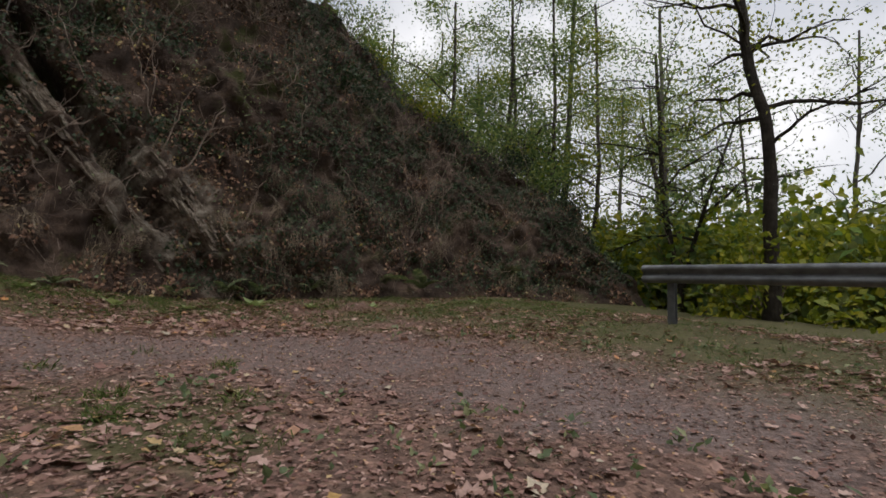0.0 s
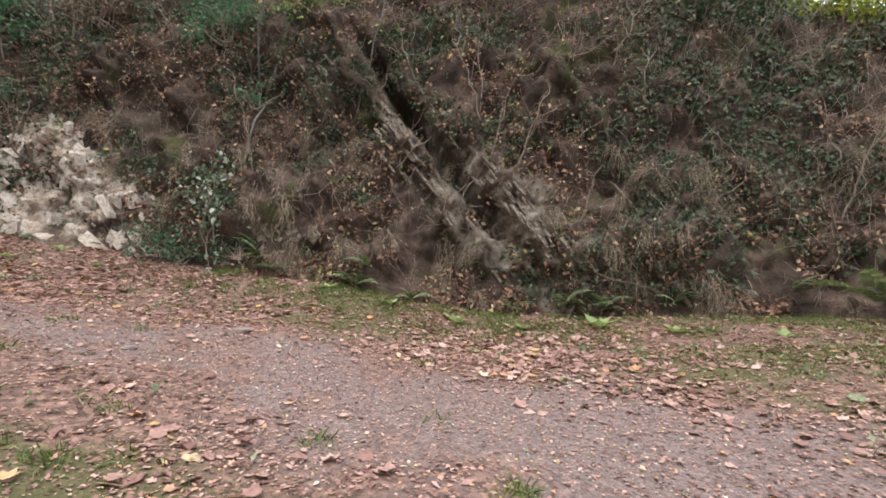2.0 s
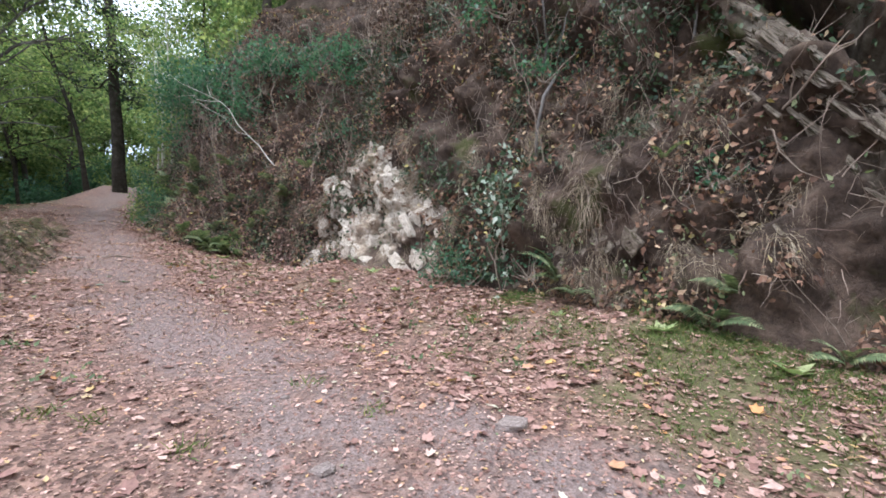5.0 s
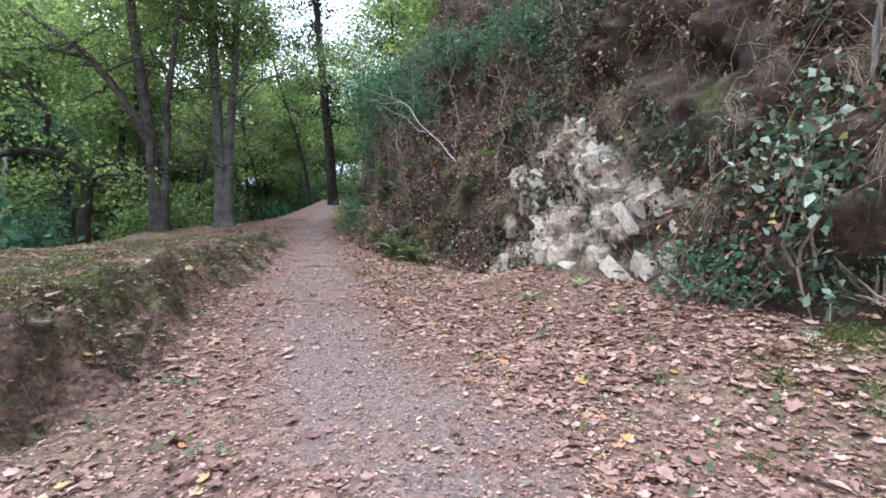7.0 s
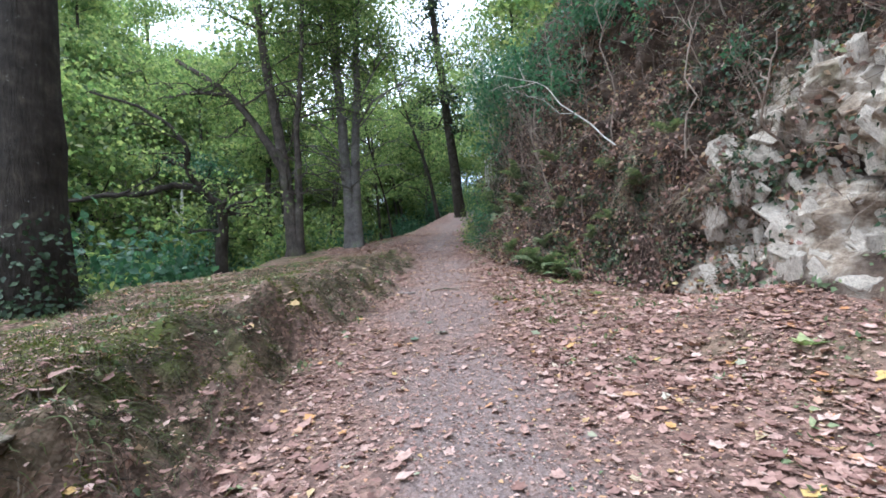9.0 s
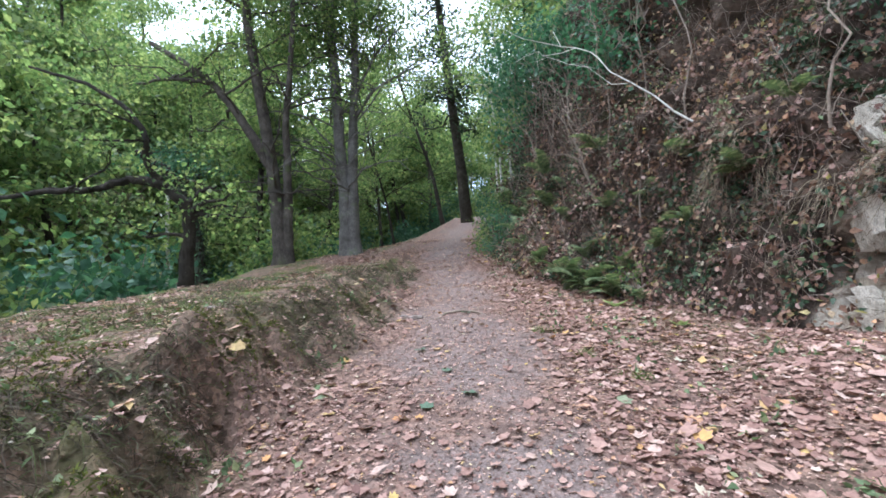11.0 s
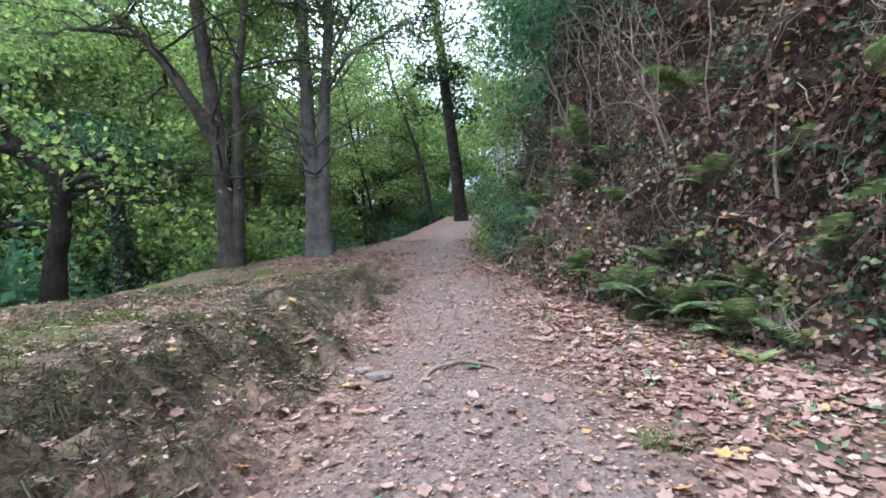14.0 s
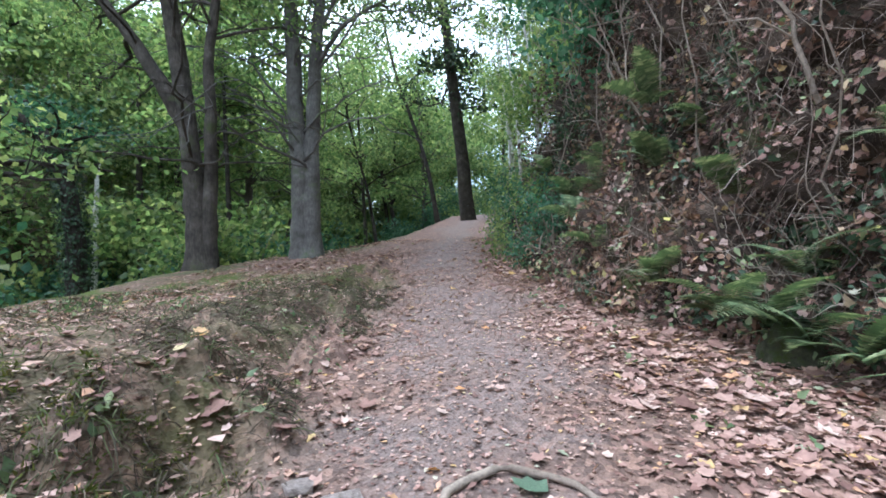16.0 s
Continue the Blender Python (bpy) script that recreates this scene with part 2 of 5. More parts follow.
bare_rock_on_bank()
M_ROCK = mottled("pale_limestone", [(0.25, (0.38, 0.31, 0.25)), (0.48, (0.63, 0.55, 0.46)), (0.72, (0.78, 0.71, 0.63))], 2.8, 16, 0.9, 1.0, 0.05,
                 patch=((0.22, 0.15, 0.1), 2.6, 0.56, 0.66))
M_SLATE = mottled("weathered_slate", [(0.25, (0.14, 0.11, 0.085)), (0.5, (0.33, 0.27, 0.215)), (0.75, (0.6, 0.52, 0.43))], 1.8, 18, 0.85, 1.0, 0.05,
                  patch=((0.075, 0.06, 0.03), 2.4, 0.48, 0.6))
M_STONE = mottled("path_stone", [(0.25, (0.2, 0.155, 0.14)), (0.5, (0.34, 0.275, 0.25)), (0.75, (0.5, 0.42, 0.385))], 4.0, 40, 0.9, 0.8, 0.02)
M_MOSSROCK = mottled("mossy_stone", [(0.3, (0.04, 0.04, 0.022)), (0.55, (0.085, 0.082, 0.05)), (0.75, (0.2, 0.185, 0.15))], 6.0, 30, 0.95, 1.0, 0.03,
                     patch=((0.05, 0.065, 0.015), 3.0, 0.45, 0.6))
M_BEECH = mottled("grey_bark", [(0.3, (0.075, 0.066, 0.06)), (0.55, (0.15, 0.135, 0.125)), (0.75, (0.25, 0.23, 0.215))], 2.0, 26, 0.9, 0.5, 0.02,
                  patch=((0.12, 0.14, 0.07), 1.4, 0.56, 0.7), stretch=0.35)
M_BARK = mottled("brown_bark", [(0.3, (0.045, 0.036, 0.03)), (0.55, (0.1, 0.082, 0.07)), (0.75, (0.17, 0.145, 0.125))], 3.0, 26, 0.95, 1.0, 0.05,
                 patch=((0.09, 0.1, 0.045), 1.6, 0.58, 0.7), stretch=0.2)
M_DARKBARK = mottled("dark_bark", [(0.3, (0.022, 0.017, 0.013)), (0.55, (0.05, 0.04, 0.031)), (0.75, (0.1, 0.08, 0.063))], 4.0, 22, 0.95, 1.0, 0.09,
                     patch=((0.2, 0.19, 0.17), 9.0, 0.66, 0.74), stretch=0.2)
M_BIRCH = mottled("white_bark", [(0.3, (0.45, 0.42, 0.37)), (0.6, (0.62, 0.59, 0.53)), (0.8, (0.7, 0.67, 0.62))], 3.0, 20, 0.8, 0.3, 0.01,
                  patch=((0.08, 0.07, 0.06), 6.0, 0.62, 0.68))
M_TWIG = mottled("bare_twig", [(0.3, (0.16, 0.115, 0.09)), (0.6, (0.33, 0.265, 0.215)), (0.8, (0.5, 0.42, 0.35))], 2.0, 30, 0.9, 0.3, 0.01)
M_LEAF = leafy("green_leaf", [(0.0, (0.09, 0.145, 0.062)), (0.35, (0.17, 0.232, 0.1)), (0.7, (0.255, 0.315, 0.132)), (1.0, (0.4, 0.41, 0.18))], 0.5, 0.7)
M_LEAF_DEEP = leafy("deep_green_leaf", [(0.0, (0.038, 0.09, 0.055)), (0.5, (0.072, 0.155, 0.095)), (1.0, (0.13, 0.23, 0.15))], 0.45, 0.5)
M_MOSS = leafy("moss", [(0.0, (0.05, 0.065, 0.012)), (0.6, (0.12, 0.135, 0.026)), (1.0, (0.22, 0.2, 0.06))], 0.9, 0.2)
M_TURF = leafy("dead_turf", [(0.0, (0.04, 0.029, 0.021)), (0.5, (0.1, 0.075, 0.055)), (0.75, (0.19, 0.155, 0.115)), (0.8, (0.09, 0.11, 0.045)), (1.0, (0.16, 0.18, 0.08))], 0.85, 0.15)
M_NEEDLE = leafy("pine_needle", [(0.0, (0.018, 0.035, 0.018)), (0.6, (0.035, 0.06, 0.03)), (1.0, (0.07, 0.075, 0.035))], 0.6, 0.2)
M_IVY = leafy("ivy_leaf", [(0.0, (0.02, 0.038, 0.018)), (0.6, (0.04, 0.068, 0.03)), (1.0, (0.085, 0.12, 0.06))], 0.5, 0.15, 0.35)
# pale end of the ramp: white sky reflections put into the leaf colour
M_SILVER = leafy("grey_green_leaf", [(0.0, (0.055, 0.1, 0.06)), (0.55, (0.11, 0.165, 0.105)), (1.0, (0.42, 0.45, 0.38))], 0.5, 0.2)
M_YELLOW = leafy("yellow_green_leaf", [(0.0, (0.12, 0.16, 0.02)), (0.6, (0.28, 0.3, 0.03)), (1.0, (0.45, 0.4, 0.05))], 0.5, 0.45)
M_FERN = leafy("fern_leaf", [(0.0, (0.09, 0.13, 0.065)), (0.6, (0.17, 0.22, 0.11)), (1.0, (0.36, 0.38, 0.21))], 0.55, 0.3)
M_DOCK = leafy("dock_leaf", [(0.0, (0.16, 0.23, 0.09)), (0.6, (0.29, 0.36, 0.16)), (1.0, (0.45, 0.48, 0.25))], 0.5, 0.35)
M_GRASS = leafy("grass_blade", [(0.0, (0.06, 0.1, 0.025)), (0.6, (0.12, 0.17, 0.045)), (1.0, (0.26, 0.25, 0.1))], 0.6, 0.3)
M_STRAW = leafy("dry_grass", [(0.0, (0.12, 0.085, 0.06)), (0.5, (0.25, 0.19, 0.135)), (1.0, (0.42, 0.35, 0.26))], 0.8, 0.2)
M_VINE = leafy("dead_vine", [(0.0, (0.04, 0.025, 0.02)), (0.5, (0.11, 0.07, 0.055)), (0.82, (0.22, 0.15, 0.12)), (1.0, (0.44, 0.36, 0.3))], 0.85, 0.1)
M_DUSKVINE = leafy("dusky_dead_vine", [(0.0, (0.02, 0.013, 0.012)), (0.5, (0.055, 0.032, 0.028)), (0.9, (0.11, 0.07, 0.06)), (1.0, (0.26, 0.2, 0.165))], 0.85, 0.1)
M_LITTER = leafy("fallen_leaf", [(0.0, (0.15, 0.08, 0.068)), (0.25, (0.27, 0.15, 0.125)), (0.6, (0.4, 0.245, 0.205)), (0.84, (0.58, 0.4, 0.345)), (0.92, (0.5, 0.27, 0.16)),
                                 (0.96, (0.52, 0.36, 0.16)), (0.985, (0.6, 0.53, 0.43)), (1.0, (0.14, 0.19, 0.09))], 0.7, 0.15)
M_BANKLEAF = leafy("dead_bank_leaf", [(0.0, (0.07, 0.04, 0.03)), (0.5, (0.19, 0.105, 0.072)), (0.85, (0.37, 0.22, 0.15)), (0.95, (0.5, 0.37, 0.24)), (1.0, (0.45, 0.4, 0.1))], 0.8, 0.15)
M_PALELEAF = leafy("pale_fallen_leaf", [(0.0, (0.22, 0.12, 0.098)), (0.35, (0.34, 0.2, 0.165)), (0.75, (0.47, 0.3, 0.25)), (0.93, (0.6, 0.44, 0.38)), (0.97, (0.56, 0.26, 0.11)), (1.0, (0.55, 0.4, 0.15))], 0.7, 0.15)
M_PEBBLE = leafy("path_grit", [(0.0, (0.11, 0.09, 0.083)), (0.6, (0.2, 0.17, 0.16)), (1.0, (0.36, 0.32, 0.3))], 0.9, 0.0)


# ---- lie of the land ----
PATH_LINE = np.array([(-14, -13), (-6, -8.2), (-1, -5), (2.2, -3.6), (4.6, -2.4), (6.0, -0.6), (6.5, 1.5), (6.5, 3.5), (6.1, 6), (5.4, 8.8), (5.05, 11.5), (4.75, 14.5), (4.4, 18), (4.2, 21), (4.0, 26), (4.3, 31), (4.8, 36), (5.5, 42), (6.5, 48), (9, 60)], float)
PROFILE_Y = [-60, -12, -7.5, -1, 1, 4.2, 7.1, 9.7, 12.6, 14.5, 17.8, 20.9, 27.7, 34, 41.8, 60, 120]
PROFILE_Z = [0.6, 0.75, 0.62, 0.03, -0.02, 0.3, 0.6, 0.84, 1.26, 1.57, 2.0, 2.58, 4.0, 5.3, 6.7, 8.0, 10]

TOE = np.array([(22, 90), (12, 62), (8.6, 50), (7.6, 40), (6.6, 34), (5.75, 27.7), (5.5, 24), (5.75, 20.6), (6.2, 18), (6.65, 16.9), (7.15, 15.8), (7.85, 14.5), (8.9, 12.4), (9.15, 10.2), (9.8, 8), (10.3, 5.5),
                (10.4, 3), (10.8, 1), (11.2, -1), (10.95, -3.5), (10.6, -5.5), (10.2, -7.3), (9.5, -9), (8.7, -10.4), (8.9, -12), (11, -14), (16, -16), (26, -18), (60, -24)], float)


def smooth(a, b, x):
    t = np.clip((x - a) / (b - a), 0, 1)
    return t * t * (3 - 2 * t)


def path_distance(x, y):
    best = np.full(np.shape(x), 1e9)
    for a, b in zip(PATH_LINE[:-1], PATH_LINE[1:]):
        d = b - a
        t = np.clip(((x - a[0]) * d[0] + (y - a[1]) * d[1]) / (d @ d), 0, 1)
        best = np.minimum(best, np.hypot(x - a[0] - t * d[0], y - a[1] - t * d[1]))
    return best


def berm_share(x, y):
    """How far a place is up on the terrace beside the path, 0 to 1, and the terrace's height."""
    crest = np.interp(y, [6, 8, 9.5, 12, 13.5, 15.7, 18], [2.4, 2.95, 2.6, 2.45, 2.7, 2.55, 2.45])
    high = np.interp(y, [5.4, 6.8, 8, 12.85, 15.7, 18, 20, 24, 30], [0, 0.8, 0.9, 0.75, 0.52, 0.38, 0.2, 0.0, 0])
    return smooth(crest + np.interp(y, [11, 14], [1.0, 1.45]), crest - np.interp(y, [11, 14], [0.3, 0.7]), x), high


def gz(x, y):
    x, y = np.asarray(x, float), np.asarray(y, float)
    z = np.interp(y, PROFILE_Y, PROFILE_Z)
    z = z + np.interp(y, [-3, 4, 10], [0.055, 0.05, 0.012]) * (np.clip(x, -3, 12) - 5.5)
    s, high = berm_share(x, y)
    z = z + s * high
    # leaf-covered apron rising to the foot of the bank
    apron = np.interp(y, [-10, -6, -3, 1, 4, 7.5, 9, 10.5, 12, 13], [0.1, 0.12, 0.18, 0.3, 0.42, 0.5, 0.6, 0.6, 0.15, 0])
    z = z + apron * smooth(-2.4, 0.1, x - np.interp(y, TOE[::-1][4:-1, 1], TOE[::-1][4:-1, 0])) * smooth(16, 13, x)
    edge = np.interp(y, [-10, 2, 6, 12, 18, 23, 24.8, 26.5, 30, 35, 40, 50], [-6, -3.5, -1.3, -1.1, -1.8, -2.7, -0.9, 1.7, 2.3, 3.0, 3.4, 4.0])
    z = z - 0.55 * np.clip(edge - x, 0, 9) * smooth(-60, -2, y) - 0.02 * np.clip(-14 - x, 0, 60)
    z = z - 0.25 * np.clip(-12 - y, 0, 30)
    # sunken wheel tracks and unevenness
    p = np.stack([x, y, 0 * x], -1).reshape(-1, 3)
    z = z + ((fbm(p * 0.6, 3) - 0.5) * 0.16 + (fbm(p * 2.7 + 9, 3) - 0.5) * 0.07 * (1 - 0.6 * np.exp(-(path_distance(x, y).ravel() / 0.9) ** 2))).reshape(z.shape)
    z = z + (s * (1 - s) * 4 * (fbm(p * 2.3 + 4, 3) - 0.5).reshape(z.shape) * np.interp(y, [10.5, 13.5], [1.8, 0.7]) + s * (1 - s) * 4 * (fbm(p * 6 + 14, 2) - 0.5).reshape(z.shape) * 0.5) * (high > 0.05)
    # the wooded slope across the valley
    z = z + 34 * smooth(-14, -48, x) * smooth(-4, 14, y) * smooth(150, 100, y)
    r = np.hypot(x - 5, y - 10)
    return z + smooth(110, 320, r) * 26 * (0.5 + fbm(p * 0.011 + 3, 3).reshape(z.shape))


def spaced(lo, hi, step, far):
    mid = np.arange(lo, hi, step)
    out = step * 1.25 ** np.arange(1, 60)
    out = np.cumsum(out)
    out = out[out < far]
    return np.concatenate([lo - out[::-1], mid, mid[-1] + out])


def cover_masks(x, y):
    p = np.stack([x, y, 0 * x], -1)
    d = path_distance(x, y)
    n = fbm(p * 0.8, 4)
    n2 = fbm(p * 3.5 + 5, 4)
    worn = np.interp(y, [9, 13], [0.78, 0.6]) * smooth(0.35, 0.95, np.exp(-(d / np.interp(y, [-3, 3, 9], [1.9, 1.35, 1.0])) ** 2) + (n - 0.5) * 1.1 + (n2 - 0.5) * 1.1)
    s, high = berm_share(x, y)
    sod = smooth(0.45, 0.6, n + (n2 - 0.5) * 0.5) * smooth(1.3, 2.4, d) * np.where((y < 4) | (x < 3), 1.0, 0.35)
    sod = np.maximum(sod, smooth(0.1, 0.5, s) * (high > 0.1) * (0.15 + 0.45 * smooth(0.4, 0.6, n2)))
    sod = np.maximum(sod, smooth(-3, -5.5, y))
    far = smooth(30, 60, np.hypot(x - 5, y - 8))
    moss = smooth(0.55, 0.66, n2 + n - 0.5) * s * (high > 0.1)
    return worn * (1 - smooth(0.0, 0.4, s * (high > 0.1))), np.maximum(sod, far), np.clip(moss, 0, 1)


def build_ground():
    xs, ys = spaced(-3, 12, 0.11, 900), spaced(-8, 24, 0.13, 900)
    X, Y = np.meshgrid(xs, ys)
    Z = gz(X, Y)
    n, m = X.shape
    i, j = np.meshgrid(np.arange(n - 1), np.arange(m - 1), indexing='ij')
    f = np.stack([i * m + j, i * m + j + 1, (i + 1) * m + j + 1, (i + 1) * m + j], -1).reshape(-1, 4)
    me = mesh_from("ground", np.stack([X, Y, Z], -1).reshape(-1, 3), f, True)
    a = me.color_attributes.new("cover", 'FLOAT_COLOR', 'POINT')
    c = np.ones((X.size, 4), np.float32)
    c[:, 0], c[:, 1], c[:, 2] = cover_masks(X.ravel(), Y.ravel())
    a.data.foreach_set("color", c.ravel())
    tagged(part("ground", me, M_GROUND), "trodden gravel and leaf-strewn earth track with grassy verges", "ground", kind="structure")


build_ground()

# ---- the cut bank beside the path ----
def toe_curve():
    pts = []
    for k in range(1, len(TOE) - 2):
        p0, p1, p2, p3 = TOE[k - 1:k + 3]
        n = max(2, int(np.linalg.norm(p2 - p1) / (0.085 if -12.5 < p1[1] < 21 and p1[0] < 12 else 0.15 if -14.5 < p1[1] < 30 and p1[0] < 12 else 0.8)))
        t = np.linspace(0, 1, n, endpoint=False)[:, None]
        pts.append(0.5 * (2 * p1 + (p2 - p0) * t + (2 * p0 - 5 * p1 + 4 * p2 - p3) * t ** 2 + (3 * p1 - p0 - 3 * p2 + p3) * t ** 3))
    return np.concatenate(pts)


RISE = np.concatenate([np.arange(-0.35, 6.2, 0.075), np.arange(6.3, 9.3, 0.25), np.arange(9.6, 14.5, 0.6), [15.5, 17, 19, 22, 26, 30]])


def build_bank():
    toe = toe_curve()
    tang = unit(np.gradient(toe, axis=0))
    for _ in range(24):
        tang = unit(np.concatenate([tang[:1], (tang[:-2] + 2 * tang[1:-1] + tang[2:]) / 4, tang[-1:]]))
    inward = np.stack([-tang[:, 1], tang[:, 0]], 1)  # walking south, the bank is on the left
    run_steep = np.interp(RISE, [-0.35, 0, 0.5, 2, 4, 6, 8, 11, 14, 18, 22, 30], [-0.12, 0, 0.2, 0.55, 1.15, 1.75, 2.7, 5.0, 8.5, 16, 30, 110])
    run_soft = np.interp(RISE, [-0.35, 0, 0.5, 2, 4, 6, 8, 11, 14, 18, 22, 30], [-0.2, 0, 0.4, 1.5, 3.3, 5.2, 7.2, 10.5, 14.5, 22, 38, 120])
    k = np.maximum(0.55 * smooth(-2.0, -6.0, toe[:, 1]) + 0.35 * smooth(-7.0, -9.8, toe[:, 1]), 0.55 * smooth(18, 26, toe[:, 1]))[:, None]
    run = run_steep[None] * (1 - k) + run_soft[None] * k
    run = run * (1 + 1.6 * smooth(-10.6, -13.2, toe[:, 1])[:, None] * smooth(0, 6, RISE)[None])
    run = run * (1 - 0.4 * (smooth(-3.5, -0.5, toe[:, 1]) * smooth(7.0, 4.0, toe[:, 1]))[:, None] * smooth(9, 4, RISE)[None])
    base = gz(toe[:, 0], toe[:, 1])
    P = np.zeros((len(toe), len(RISE), 3))
    P[..., :2] = toe[:, None, :] + inward[:, None, :] * run[..., None]
    P[..., 2] = base[:, None] + RISE[None]
    # the ridge sinks towards the end of the cutting
    cap = np.interp(P[..., 1], [-16, -14, -12, -9.5, -7.5, -5.5, -3, 0], [0.5, 0.95, 3.0, 8.6, 15.5, 26, 40, 80])
    up = P[..., 2] - base[:, None]
    P[..., 2] = base[:, None] + np.where(up > 0, cap * np.tanh(np.maximum(up, 0) / cap), up)
    q = P.reshape(-1, 3)
    ql = q * np.array([1, 1, 1.5]) + np.array([0, 0, 0.8]) * q[:, 1:2]  # ledges run with the tilted beds
    big = (fbm(q * 0.45 + 2, 3) - 0.5) * 1.3 + (fbm(ql * 0.85 + 7, 3) - 0.5) * 1.1 + (fbm(ql * 2.1 + 3, 3) - 0.5) * 0.8 + (fbm(q * 4.5 + 1, 3) - 0.5) * 0.4
    # stepped ledges along the beds, with sharp undercut edges
    u = 0.79 * q[:, 1] - 0.61 * q[:, 2] + (fbm(q * 0.8 + 55, 3) - 0.5) * 1.3
    for rate, depth in ((0.8, 0.42), (2.3, 0.2)):
        f = (u * rate) % 1.0
        big = big + depth * (f ** 1.5 - 0.4) * smooth(1.0, 0.93, f) * smooth(0.36, 0.6, fbm(q * 0.9 + 12 * rate, 3))
    # broken, stepped faces where the pale rock is bare
    tall = q[:, 2] - np.repeat(base, len(RISE))
    rocky = smooth(2.9, 2.2, np.abs(q[:, 1] - 10.6)) * smooth(3.6, 2.8, tall + 0.55 * np.abs(q[:, 1] - 11.2))
    qs = q @ np.array([[1, 0, 0], [0, 0.8, 0.6], [0, -0.6, 0.8]]) * np.array([1, 0.7, 1.3])
    chip = np.round(fbm(qs * 1.7 + 44, 2) * 9) / 9 * 0.9 + np.round(fbm(qs * 4.1 + 4, 2) * 6) / 6 * 0.32
    big = big * (1 - 0.45 * rocky) + (chip - 0.62) * rocky
    # the slanting cleft in the slate
    yy, zz = q[:, 1], q[:, 2]
    off = (yy - 0.98) - (zz - 2.5) * 0.78
    cleft = np.exp(-((off + 0.07) / 0.17) ** 2) * smooth(1.7, 2.3, zz) * smooth(7.0, 6.0, zz)
    lip = np.exp(-((off - 0.3) / 0.25) ** 2) * smooth(1.7, 2.3, zz) * smooth(7.0, 6.0, zz)
    disp = (big * smooth(-0.2, 1.0, np.tile(RISE, len(toe))) - 1.3 * cleft + 0.08 * lip).reshape(len(toe), -1, 1)
    N = np.concatenate([-inward, np.full((len(toe), 1), 0.25)], 1)
    P = P + disp * 0.8 * unit(N)[:, None, :]
    n, m = P.shape[:2]
    i, j = np.meshgrid(np.arange(n - 1), np.arange(m - 1), indexing='ij')
    f = np.stack([i * m + j, i * m + j + 1, (i + 1) * m + j + 1, (i + 1) * m + j], -1).reshape(-1, 4)
    me = mesh_from("bank", P.reshape(-1, 3), f, True)
    me.polygons.foreach_set("use_smooth", rocky[f[:, 0]] < 0.3)
    q = P.reshape(-1, 3)
    up = np.tile(RISE, len(toe))
    ragged = (fbm(q * 1.6 + 31, 4) - 0.5) * 2.2
    bare = np.ones((len(q), 4), np.float32)
    bare[:, 0] = smooth(0.0, 0.35, 1.0 - np.abs(q[:, 1] - 10.4) / 2.6 + ragged * 0.45) * smooth(0.3, -0.2, up - (3.0 - 0.55 * np.abs(q[:, 1] - 11.2)) + ragged * 0.8) * smooth(0.35, 0.46, fbm(q * 1.3 + 19, 3))
    bare[:, 1] = smooth(0.0, 0.4, 1.0 - ((q[:, 1] - 0.8) / 2.6) ** 2 + ragged * 0.9) * smooth(0.0, 0.5, 1.0 - ((up - 2.3 - 0.9 * (q[:, 1] - 0.9)) / 1.3) ** 2 + ragged * 0.9) * smooth(0.46, 0.56, fbm(q * 2.2 + 8, 3))
    me.color_attributes.new("bare", 'FLOAT_COLOR', 'POINT').data.foreach_set("color", bare.ravel())
    tagged(part("earth_bank", me, M_BANK), "steep dark earth and rock cutting overgrown with dead vines and ivy", "bank", kind="structure")
    nor = unit(np.cross(np.gradient(P, axis=1), np.gradient(P, axis=0)))
    flip = np.sign((nor * unit(N)[:, None, :]).sum(-1, keepdims=True))
    return P, nor * np.where(flip == 0, 1, flip)


BANK, BANK_N = build_bank()
BANK_YROW = BANK[:, 3, 1]


def on_bank(n, ylo, yhi, rlo, rhi, power=1.0, r=rng):
    """n places on the bank between two stretches of y and of height above its foot, with their normals."""
    rows = np.where((BANK_YROW > ylo) & (BANK_YROW < yhi) & (BANK[:, 3, 0] < 13))[0]
    i = r.uniform(rows.min(), rows.max() - 1e-3, n)
    h = rlo + (rhi - rlo) * r.random(n) ** power
    j = np.interp(h, RISE, np.arange(len(RISE)))
    i0, j0 = np.minimum(i.astype(int), len(BANK) - 2), np.minimum(j.astype(int), len(RISE) - 2)
    a, b = (i - i0)[:, None], (j - j0)[:, None]
    p = (BANK[i0, j0] * (1 - a) + BANK[i0 + 1, j0] * a) * (1 - b) + (BANK[i0, j0 + 1] * (1 - a) + BANK[i0 + 1, j0 + 1] * a) * b
    return p, unit(BANK_N[i0, j0] + 1e-6), h


def bank_at(y, rise):
    i = int(np.argmin(np.abs(BANK_YROW - y) + 100 * (BANK[:, 3, 0] > 13)))
    j = int(np.argmin(np.abs(RISE - rise)))
    return BANK[i, j], BANK_N[i, j]


